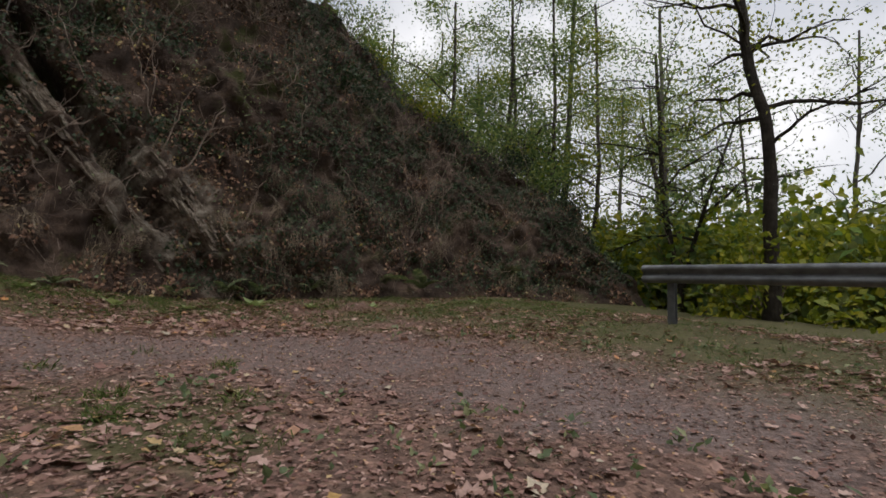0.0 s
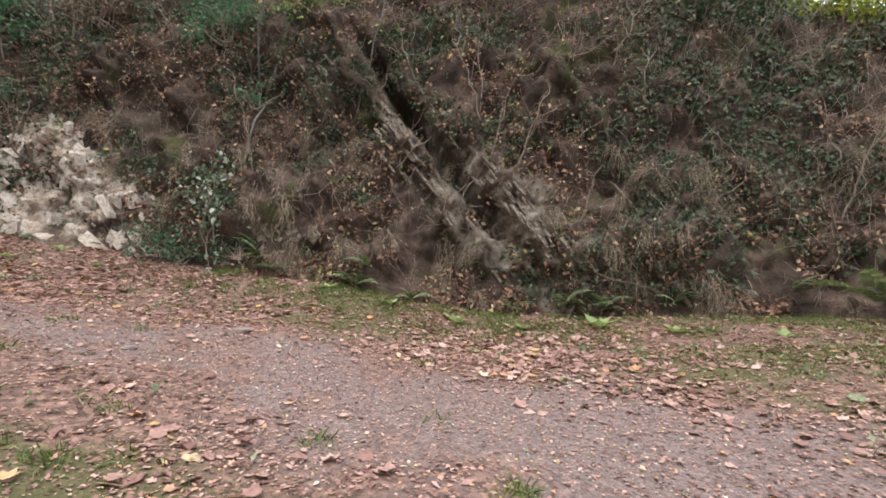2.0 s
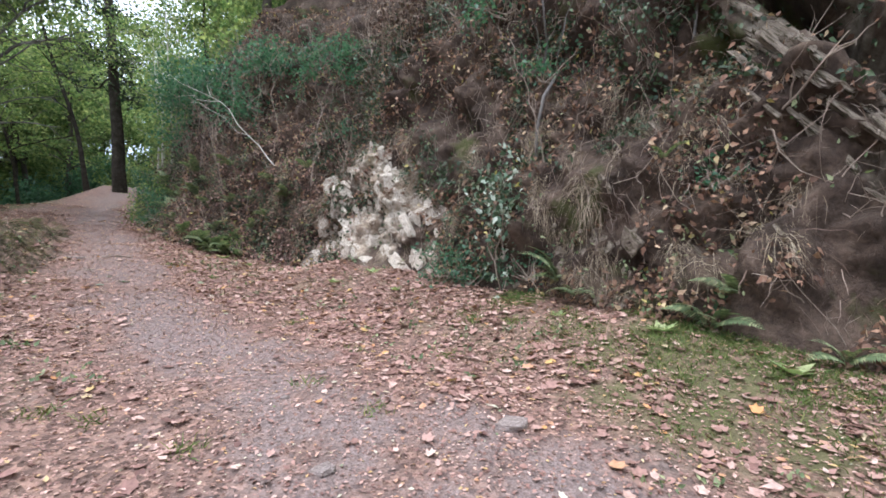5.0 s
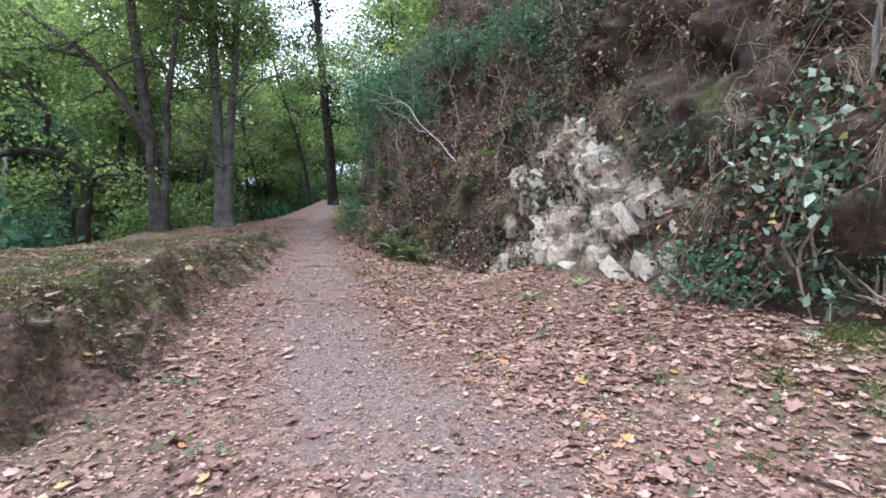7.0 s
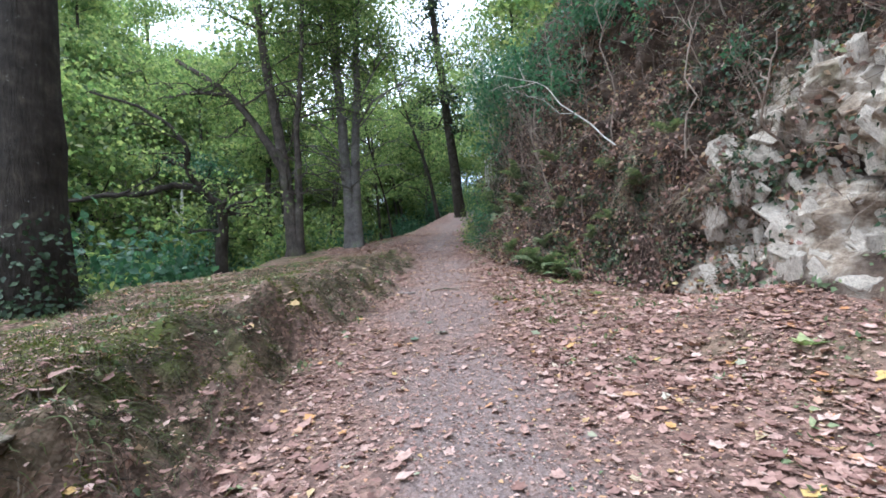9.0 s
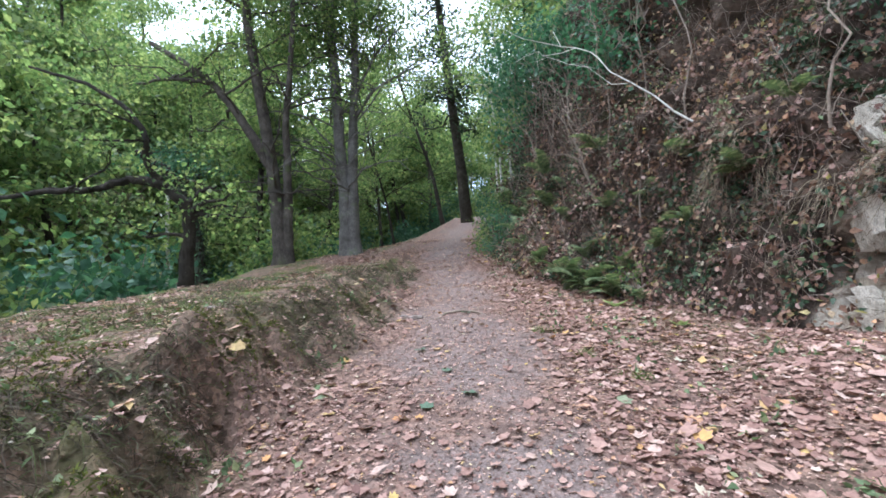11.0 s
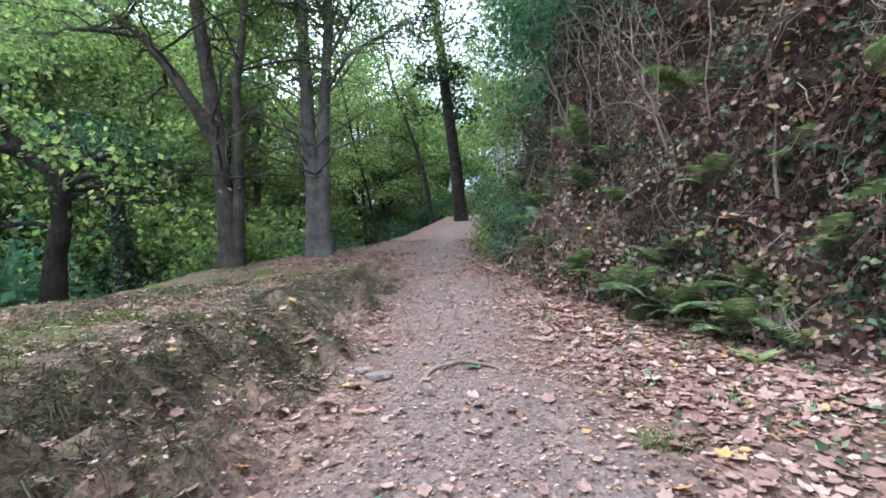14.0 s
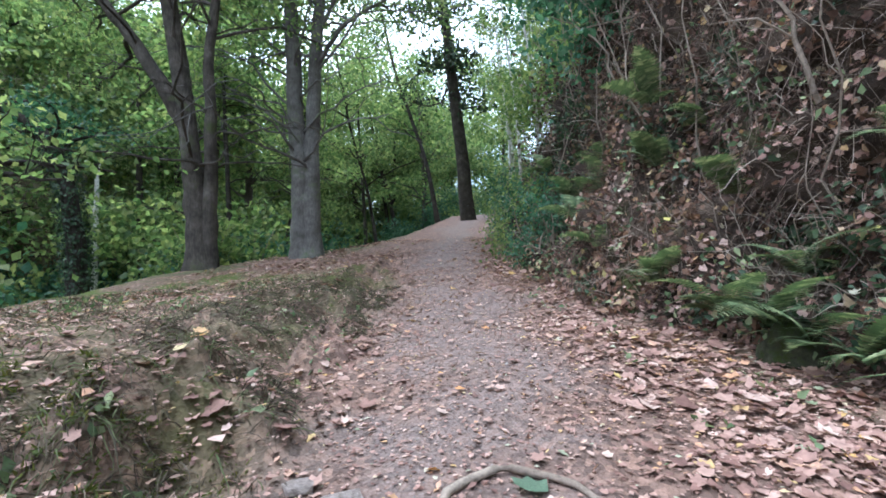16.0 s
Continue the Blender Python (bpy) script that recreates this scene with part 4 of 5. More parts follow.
    # trees behind the guard rail, against the sky
    south = [("alder_tree", "dark bent trunk standing behind the crash barrier", (4.85, -10.6), [(up_line((0, 0, 0), (0, 0, 2.2), (-0.08, 0, 4.3), (0.25, 0.1, 6.0), (0.35, 0.1, 7.5), (0.6, 0, 11)), 0.15, 0.08)], M_DARKBARK),
             ("alder_tree", "forked slender trunk beyond the crash barrier", (8.3, -12.8), [(up_line((0, 0, 0), (0.1, 0, 1.6), (0.5, 0, 3.5), (0.6, 0, 6), (0.75, 0, 9)), 0.12, 0.05), (up_line((0, 0, 0.8), (-0.35, 0, 2.2), (-0.9, -0.1, 4.0), (-1.6, -0.3, 6)), 0.08, 0.03)], M_DARKBARK),
             ("alder_tree", "straight grey trunk beyond the end of the bank", (11.0, -16.3), [(up_line((0, 0, 0), (0.1, 0, 4), (0.2, 0, 9), (0.3, 0, 14)), 0.14, 0.06)], M_BEECH),
             ("alder_tree", "grey trunk rising behind the bank", (15.5, -15.0), [(up_line((0, 0, 0), (0, 0, 5), (-0.3, 0, 10), (-0.5, 0, 16)), 0.2, 0.09)], M_BEECH),
             ("alder_tree", "leaning grey limb beyond the barrier", (9.2, -15.5), [(up_line((0, 0, 0), (0.5, 0, 3), (1.6, 0, 5.5), (2.4, 0, 9)), 0.16, 0.05)], M_BARK)]
    for k, (x, y) in enumerate(BEHIND):
        south.append(("alder_tree", "leafy trunk on the brow behind the bank", (x, y), [(up_line((0, 0, 0), (0.1, 0, 3), (-0.2, 0, 6), (0.1, 0, 11 + k % 4)), 0.14, 0.05)], M_BARK))
    for k, (x, y, dx, h, r0) in enumerate([(13, -19, 0.6, 13, 0.12), (17.5, -21, -0.4, 15, 0.16), (10.5, -22, 0.5, 13, 0.12), (6.5, -19, -0.6, 12, 0.1), (0.5, -21, 0.5, 12, 0.1), (20, -13, 0, 13, 0.14)]):
        south.append(("alder_tree", "slender leafy trunk in the light beyond the barrier", (x, y), [(up_line((0, 0, 0), (dx * 0.3, 0, h * 0.35), (dx, 0, h * 0.7), (dx * 1.3, 0, h)), r0, r0 * 0.35)], M_BEECH if k % 2 else M_BARK))
    for k, (n, lab, (x, y), st, bark) in enumerate(south):
        at = g3(x, y, -0.3)
        if (x, y) in BEHIND:
            i = int(np.argmin((BANK[:, :, 0] - x) ** 2 + (BANK[:, :, 1] - y) ** 2))
            at = (x, y, BANK.reshape(-1, 3)[i][2] - 0.3)
        tree(n, lab, at, st, bark, M_LEAF if k % 4 else M_YELLOW, 0.13 if x > 12 else 0.1, 12, 6, 62 if x > 12 else 16, (0.16 if x > 12 else 0.4, 1.0), 3.4, 0.5, 90 + k, flat=0.6, bare=3, group="trees behind the barrier")


main_trees()


def wood_kinds():
    kinds = []
    for k in range(4):
        h = (13, 16, 11, 14)[k]
        lean = (0.4, -0.8, 1.0, 0.2)[k]
        kinds.append(tree("forest_tree", "leafy green woodland tree in the valley", (0, 0, -300), [(up_line((0, 0, 0), (lean * 0.3, 0.1, h * 0.35), (lean, 0, h * 0.7), (lean * 1.2, 0, h)), 0.2, 0.06)], M_BARK if k % 2 else M_DARKBARK, M_LEAF, 0.27, 15, 4, 54, (0.1, 1.0), 3.8, 0.85, 200 + k, group="woodland trees", sides=7))
    return kinds


KINDS = wood_kinds()


def plant_wood():
    r = random.Random(17)
    spots = []
    while len(spots) < 124:
        a = len(spots)
        if a < 60:      # the valley side beside the path
            x, y = -7 - 36 * r.random() ** 0.9, r.uniform(6, 66)
        elif a < 74:    # up the track
            x, y = r.uniform(-6, 13), r.uniform(50, 80)
        elif a < 88:    # beyond the barrier
            x, y = r.uniform(-25, 34), r.uniform(-62, -26)
        elif a >= 112:  # thick wood at the head of the track
            x, y = r.uniform(-12, 3), r.uniform(46, 70)
        elif a < 100:   # along the top of the bank
            x, y = r.uniform(14, 26), r.uniform(-2, 20)
        else:           # on the overgrown bank farther up
            x, y = r.uniform(9, 17), r.uniform(19, 44)
        if a < 60 and (abs(x + 8) < 2.6 and y < 30):
            continue
        if a < 60 and abs((x - 4.7) * 0.746 + (y - 12.7) * 0.666) < 3.4 and y < 36:
            continue
        if any((x - p) ** 2 + (y - q) ** 2 < 9 for p, q in spots):
            continue
        if (a < 74 or a >= 112) and y < 57 and path_distance(np.array([x]), np.array([y]))[0] < 5:
            continue
        spots.append((x, y))
    for k, (x, y) in enumerate(spots):
        z = float(gz(x, y)) - 0.2
        if 88 <= k < 112:
            i = int(np.argmin(((BANK[:, :, 0] - x) ** 2 + (BANK[:, :, 1] - y) ** 2)))
            z = BANK.reshape(-1, 3)[i][2] - 0.3
        m = pose(x, y, z, 0, 0, r.uniform(0, 360)) @ Matrix.Scale(r.uniform(1.0, 1.45) if k < 60 else r.uniform(1.25, 1.6) if 60 <= k < 74 else r.uniform(0.55, 0.75) if 74 <= k < 88 else r.uniform(0.8, 1.2), 4)
        t = copy_thing(KINDS[k % 4], m)
        t.scale = (1, 1, 1)
        t.matrix_basis = m
    for t in KINDS:
        for o in (*t.children_recursive, t):
            bpy.data.objects.remove(o)


plant_wood()


# ---- bushes ----
def bush(name, label, at, size, mat, seed, leaf=0.1, n=1400, stems=14, group="", category="bush", wood=None):
    r = np.random.default_rng(seed)
    t = empty(name, at, label, category, group)
    tb, c = Tubes(), []
    for k in range(stems):
        d = random_dirs(1, 0.9, r)[0] * np.array(size)
        p = bend((r.normal() * 0.1, r.normal() * 0.1, -0.15), d, 0, 0.3, 5, r)
        tb.add(p, np.linspace(0.018, 0.005, 5), 4)
        c += [p[3], p[4], (p[2] + p[4]) / 2 + r.normal(size=3) * 0.1 * np.array(size)]
    part("stem_work", tb.mesh("stem_work"), wood or M_TWIG, t, kind="stuff")
    c = np.array(c)[r.integers(0, len(c), n)] + r.normal(size=(n, 3)) * 0.2 * np.array(size)
    part("foliage", scatter("foliage", LEAF_V if n < 1800 else DIAMOND_V, LEAF_F if n < 1800 else DIAMOND_F, c, frames_from(random_dirs(n, -0.1, r), random_dirs(n, 1.2, r)), leaf * r.uniform(0.6, 1.3, n)), mat, t)
    return t


def bushes():
    r = random.Random(23)
    # undergrowth shade and open sunlight are put into the leaf colours here
    kinds = [bush("understory_bush", "leafy green bush in the shaded undergrowth", (0, 0, -300), (1.5, 1.5, 1.7), m, 300 + k, 0.17, 1900, 20, "undergrowth bushes") for k, m in enumerate((M_LEAF_DEEP, M_LEAF, M_LEAF_DEEP))]
    light = [bush("sunlit_bush", "light yellow-green bush in the open beyond the barrier", (0, 0, -300), (1.5, 1.5, 1.5), m, 320 + k, 0.13, 2200, 18, "sunlit bushes") for k, m in enumerate((M_YELLOW, M_LEAF))]
    n = 0
    while n < 185:
        x, y = (r.uniform(-20, -2.4), r.uniform(9, 48)) if n < 110 else (r.uniform(-9, 22), r.uniform(-26, -10)) if n < 155 else (r.uniform(-3, 6), r.uniform(44, 52)) if n < 165 else (r.uniform(-7, -2.3), r.uniform(17, 30))
        if path_distance(np.array([x]), np.array([y]))[0] < (3.8 if n < 155 or n >= 165 else 1.6) or (x > -3.0 and y < 20 and n < 110) or (n >= 110 and n < 155 and x > 8 and y > -15):
            continue
        m = pose(x, y, float(gz(x, y)), 0, 0, r.uniform(0, 360)) @ Matrix.Scale(r.uniform(0.75, 1.5), 4)
        if (n < 110 or n >= 165) and (abs((x - 4.7) * 0.746 + (y - 12.7) * 0.666) < 1.9 and y < 33.5 or n >= 165 and (x - 4.7) * 0.746 + (y - 12.7) * 0.666 < 0):
            continue
        t = copy_thing(light[n % 2] if 110 <= n < 155 else kinds[n % 3], m)
        t.matrix_basis = m
        n += 1
    for k in range(16):
        x, y = 3.5 + 0.62 * k + r.uniform(-0.4, 0.4), -14.5 - 2.5 * r.random()
        m = pose(x, y, float(gz(x, y)), 0, 0, r.uniform(0, 360)) @ Matrix.Scale(r.uniform(1.7, 2.5), 4)
        copy_thing(light[k % 2], m).matrix_basis = m
    for t in kinds + light:
        for o in (*t.children_recursive, t):
            bpy.data.objects.remove(o)
    # on and before the bank
    for y, rise, size, mat, lab, leaf, num in [
            (6.5, 0.6, (0.55, 0.6, 1.45), M_SILVER, "grey-green broad-leaved shrub against the bank", 0.12, 620), (7.5, 0.2, (0.6, 0.6, 0.5), M_LEAF_DEEP, "low dark shrub at the foot of the bank", 0.08, 700), (7.1, 0.15, (0.35, 0.4, 0.3), M_SILVER, "small grey-green shrub at the foot of the bank", 0.09, 200),
            (17.6, 4.3, (1.9, 2.2, 1.7), M_LEAF_DEEP, "dark evergreen laurel overhanging the bank", 0.12, 4200), (19.5, 4.6, (1.5, 1.8, 1.6), M_LEAF_DEEP, "dark evergreen laurel overhanging the bank", 0.12, 3000), (15.5, 5.4, (1.3, 1.5, 1.2), M_LEAF_DEEP, "dark evergreen laurel overhanging the bank", 0.12, 2200),
            (20.6, 0.5, (0.7, 1.2, 0.9), M_LEAF_DEEP, "dense green shrub crowding the edge of the track", 0.08, 1700), (22.5, 0.5, (0.8, 1.2, 1.1), M_LEAF, "dense green shrub crowding the edge of the track", 0.08, 1800), (25, 0.6, (0.8, 1.4, 1.3), M_LEAF_DEEP, "dense green shrub crowding the edge of the track", 0.09, 2000),
            (28, 0.6, (0.8, 1.5, 1.5), M_LEAF, "dense green shrub crowding the edge of the track", 0.09, 2000), (31.5, 0.6, (0.9, 1.8, 1.8), M_LEAF, "dense green shrub crowding the edge of the track", 0.1, 2200), (35, 0.6, (0.9, 1.8, 2), M_LEAF, "dense green shrub crowding the edge of the track", 0.1, 2200),
            (24, 3.5, (1.5, 2, 1.8), M_LEAF, "green thicket on the bank", 0.12, 2600), (28, 4, (1.6, 2.2, 2), M_LEAF, "green thicket on the bank", 0.12, 2600), (22, 2.6, (1.0, 1.3, 1.2), M_VINE, "tangle of dead brambles on the bank", 0.1, 1600),
            (-9.2, 2.2, (0.8, 1.0, 0.7), M_IVY, "ivy mound on the end of the bank", 0.1, 1200), (-9.6, 4.6, (0.9, 1.1, 0.8), M_IVY, "ivy mound on the end of the bank", 0.1, 1300), (-8.4, 5.8, (1.0, 1.1, 0.9), M_IVY, "ivy mound on the end of the bank", 0.1, 1300), (-8.2, 9.6, (1.3, 1.5, 1.3), M_LEAF, "green bush on the brow of the bank", 0.12, 1700), (-7.2, 9.6, (1.2, 1.5, 1.2), M_IVY, "ivy mound on the brow of the bank", 0.1, 1700), (-5.2, 9.6, (1.4, 1.6, 1.2), M_YELLOW, "yellowing bush on the brow of the bank", 0.12, 1500), (-3.6, 10.2, (1.4, 1.6, 1.3), M_LEAF, "green bush on the brow of the bank", 0.12, 1700), (-8.8, 8.0, (1.2, 1.4, 1.2), M_LEAF, "green bush on the brow of the bank", 0.12, 1300), (-6, 8.6, (1.3, 1.5, 1.3), M_LEAF, "green bush on the brow of the bank", 0.12, 1400), (-1.0, 8.5, (1.2, 1.5, 1.1), M_VINE, "tangle of dead brambles on the brow of the bank", 0.12, 1300), (2.0, 7.4, (1.0, 1.5, 0.8), M_VINE, "tangle of dead brambles on the brow of the bank", 0.12, 1300),
            (10.5, 5.6, (1.0, 1.3, 0.9), M_VINE, "tangle of dead brambles on the bank", 0.1, 1300), (13.0, 5.6, (1.1, 1.3, 0.9), M_LEAF_DEEP, "dark evergreen laurel overhanging the bank", 0.12, 1700),
            (-6.3, 7.0, (1.1, 1.3, 1.1), M_YELLOW, "yellowing bush on the brow of the bank", 0.12, 1500), (-3.2, 6.6, (1.0, 1.2, 0.8), M_IVY, "ivy mound on the brow of the bank", 0.12, 1300), (-6.6, 5.4, (1.0, 1.2, 1.0), M_IVY, "ivy mound on the brow of the bank", 0.1, 1500),
            (5.0, 6.3, (1.2, 1.4, 1.0), M_LEAF, "green bush on the brow of the bank", 0.12, 1300), (7.3, 5.6, (0.9, 1.1, 0.9), M_LEAF_DEEP, "dark green bush high on the bank", 0.11, 1100),
            (3.4, 1.9, (0.35, 0.45, 0.25), M_LEAF_DEEP, "small bright green fern-like shrub on the bank", 0.09, 160), (14.9, 0.3, (0.3, 0.3, 0.3), M_LEAF, "small bright green nettle clump at the foot of the bank", 0.08, 160), (12.2, 3.4, (0.5, 0.6, 0.4), M_LEAF_DEEP, "leafy shrub on the bank", 0.09, 420),
            (5.9, 0.3, (0.35, 0.4, 0.35), M_LEAF_DEEP, "small dark shrub at the foot of the bank", 0.07, 260), (6.4, 3.9, (0.5, 0.7, 0.4), M_LEAF_DEEP, "leafy shrub on the bank", 0.1, 350)]:
        p, nn = bank_at(y, rise)
        bush("bush", lab, tuple(p + nn * 0.1), size, mat, int(y * 31 + rise * 7) % 997, leaf, num)


bushes()


# ---- growth on the bank ----
def blades(name, pos, grow, width, length, mat, label, category, r, curl=0.6, parent=None):
    """Curved strips that start along grow and hang over."""
    n = len(pos)
    side = unit(np.cross(grow, random_dirs(n, 0.3, r)))
    k = 5
    t = np.linspace(0, 1, k)
    v = np.zeros((n, k, 2, 3))
    for q in range(k):
        c = pos + grow * (length * t[q])[:, None]
        c[:, 2] -= curl * length * t[q] ** 2
        c += side * ((r.random(n) - 0.5) * 0.25 * length * t[q] ** 2)[:, None]
        w = (width * (1 - 0.75 * t[q]))[:, None] * 0.5
        v[:, q, 0], v[:, q, 1] = c - side * w, c + side * w
    f = np.array([(2 * q, 2 * q + 1, 2 * q + 3, 2 * q + 2) for q in range(k - 1)])
    f = f[None] + (np.arange(n) * 2 * k)[:, None, None]
    ob = part(name, mesh_from(name, v.reshape(-1, 3), f.reshape(-1, 4)), mat, parent)
    return tagged(ob, label, category, kind="stuff")


def rock_zone(p):
    """True where rock stays bare."""
    top = 3.1 - 0.55 * np.abs(p[:, 1] - 11.2)
    z = p[:, 2] - np.interp(p[:, 1], PROFILE_Y, PROFILE_Z)
    a = (np.abs(p[:, 1] - 10.5) < 2.4) & (z < top + 0.4) & (fbm(p * 1.3 + 19, 3) > 0.37)
    b = ((p[:, 1] - 2.85) / 0.6) ** 2 + ((z - 4.3 - 1.1 * (p[:, 1] - 2.85)) / 0.7) ** 2 < 1
    b |= ((p[:, 1] - 0.35) / 1.3) ** 2 + ((z - 2.6 - 1.1 * (p[:, 1] - 0.35)) / 0.65) ** 2 < 1
    c = (np.abs(p[:, 1] - 0.91 - (p[:, 2] - 2.5) * 0.78) < 0.22) & (p[:, 2] > 2.0) & (p[:, 2] < 6.2)
    return a | b | c


def clothe_bank():
    r = np.random.default_rng(77)
    # dead vines and bramble, in ragged hanging mats
    p, n, h = on_bank(84000, -11, 28, 0.1, 10.5, 0.9, r)
    k = (fbm(p * 1.5 + 40, 4) > 0.46) & ((~rock_zone(p)) | (r.random(len(p)) < 0.13))
    p, n, h = p[k], n[k], h[k]
    hang = (fbm(p * 1.1 + 15, 2) > 0.5)[:, None]
    g = unit(np.where(hang, n * 0.5 + random_dirs(len(p), -0.9, r), n * 0.35 + random_dirs(len(p), 0.3, r)))
    dusk = fbm(p * 0.55 + 70, 3) + r.normal(size=len(p)) * 0.05 + 0.02 * np.clip(h - 3, 0, 4) > 0.5
    for sel, mat, lab in ((~dusk, M_VINE, "mats of brown dead vines and bramble hanging on the bank"), (dusk, M_DUSKVINE, "mats of dark red-brown dead bramble hanging on the bank")):
        m = int(sel.sum())
        blades("dead_vines", (p - n * 0.03)[sel], g[sel], r.uniform(0.005, 0.013, m), r.uniform(0.1, 0.5, m), mat, lab, "dead vines", r, 0.3)
    # bare twigs and bramble canes standing out of the growth
    p, n, h = on_bank(5200, -10.5, 27, 0.1, 8.5, 1.0, r)
    k = (fbm(p * 0.8 + 5, 3) > 0.45) & (~rock_zone(p) | (r.random(len(p)) < 0.25))
    p, n = p[k], n[k]
    canes = Tubes()
    for a, b in zip(p, n):
        L = r.uniform(0.25, 1.2)
        d = b * r.uniform(0.05, 0.5) + np.array([r.normal() * 0.3, r.normal() * 0.45, r.normal() * 0.45 + 0.5])
        d = d / np.linalg.norm(d) * L
        if d @ b < 0.05 * L:
            d = d + b * 0.15 * L
        line = bend(a - b * 0.03, a + d, r.uniform(-0.1, 0.1) * L, 0.45, 6, r)
        w = r.uniform(0.003, 0.01)
        canes.add(line, np.linspace(w, w * 0.4, 6), 3)
        e = line[3] + random_dirs(1, 0.2, r)[0] * L * 0.35
        canes.add(bend(line[3], e, 0, 0.4, 4, r), np.linspace(w * 0.6, w * 0.3, 4), 3)
    tagged(part("bramble_canes", canes.mesh("bramble_canes"), M_TWIG), "thin bare bramble canes and twigs on the bank", "twigs", kind="stuff")
    # denser tangle where the track passes close
    p, n, h = on_bank(42000, 10.5, 20, 0.0, 4.8, 1.0, r)
    k = (fbm(p * 1.4 + 23, 3) > 0.42) & ((~rock_zone(p)) | (r.random(len(p)) < 0.1))
    p, n = p[k], n[k]
    blades("dead_vines", p - n * 0.02, unit(n * 0.5 + random_dirs(len(p), -0.1, r) * 1.2), r.uniform(0.004, 0.011, len(p)), r.uniform(0.12, 0.55, len(p)), M_VINE, "tangle of brown and pale dead stems on the bank", "dead vines", r, 0.35)
    p, n, h = on_bank(8000, 10.5, 20, 0.0, 4.0, 1.3, r)
    k = ~rock_zone(p) | (r.random(len(p)) < 0.2)
    p, n = p[k], n[k]
    ob = part("caught_leaves", scatter("caught_leaves", STAR_V, STAR_F, p + n * r.uniform(0.0, 0.12, len(p))[:, None], frames_from(random_dirs(len(p), -0.3, r), unit(n + random_dirs(len(p), 0.5, r) * 0.8)), r.uniform(0.04, 0.1, len(p)))
              , M_LITTER)
    tagged(ob, "curled brown leaves caught on the bank", "dead leaves", kind="stuff")
    # straw tufts hanging
    c, cn, _ = on_bank(150, -10, 14, 0.2, 3.6, 1.2, r)
    k = ~rock_zone(c) | (r.random(len(c)) < 0.35)
    c, cn = c[k], cn[k]
    q = np.repeat(np.arange(len(c)), 75)
    p = c[q] + r.normal(size=(len(q), 3)) * 0.09
    g = unit(cn[q] * 0.9 + random_dirs(len(q), 0.3, r) * 0.55)
    blades("straw_tufts", p, g, r.uniform(0.004, 0.009, len(q)), r.uniform(0.2, 0.5, len(q)), M_STRAW, "pale dry grass tufts drooping from the bank", "dry grass", r, 1.1)
    # ivy
    for lo, hi, low, num, rl, rh in ((-12, -1.5, 0.42, 52000, 0.2, 11), (-1.5, 9, 0.55, 26000, 0.1, 7), (9, 28, 0.5, 60000, 0.05, 7)):
        p, n, h = on_bank(num, lo, hi, rl, rh, 0.9, r)
        k = (fbm(p * 0.7 + 90, 3) > low) & (~rock_zone(p) | (r.random(len(p)) < 0.1))
        p, n = p[k], n[k]
        d = unit(random_dirs(len(p), -0.7, r) + n * 0.3)
        ob = part("ivy", scatter("ivy", LEAF_V, LEAF_F, p + n * r.uniform(0.02, 0.2, len(p))[:, None], frames_from(d, unit(n + random_dirs(len(p), 0.3, r) * 0.7)), r.uniform(0.05, 0.11, len(p))), M_IVY)
        tagged(ob, "dark glossy ivy creeping over the bank", "ivy", kind="stuff")
    # dead leaves caught on it
    p, n, h = on_bank(80000, -11, 28, 0.0, 9.5, 1.3, r)
    k = (fbm(p * 1.1 + 11, 3) > np.where(p[:, 1] < -1, 0.53, 0.46)) & (~rock_zone(p) | (r.random(len(p)) < 0.3))
    p, n = p[k], n[k]
    ob = part("caught_leaves", scatter("caught_leaves", LEAF_V, LEAF_F, p + n * r.uniform(0.0, 0.16, len(p))[:, None], frames_from(random_dirs(len(p), -0.4, r), unit(n + random_dirs(len(p), 0.5, r))), r.uniform(0.04, 0.13, len(p))), M_BANKLEAF)
    tagged(ob, "brown dead leaves caught among the vines", "dead leaves", kind="stuff")
    # sparse fresh leaves
    p, n, h = on_bank(26000, -11, 30, 0.0, 7, 1.2, r)
    k = (fbm(p * 1.6 + 61, 3) > 0.54) & (r.random(len(p)) < np.where(p[:, 1] > 10, 1.0, 0.35)) & ~rock_zone(p)
    p, n = p[k], n[k]
    ob = part("creeping_plants", scatter("creeping_plants", LEAF_V, LEAF_F, p + n * r.uniform(0.03, 0.25, len(p))[:, None], frames_from(random_dirs(len(p), 0.0, r), unit(n + random_dirs(len(p), 1.0, r))), r.uniform(0.05, 0.1, len(p))), M_FERN)
    tagged(ob, "scattered green leaves of creeping plants on the bank", "creeping plants", kind="stuff")


clothe_bank()


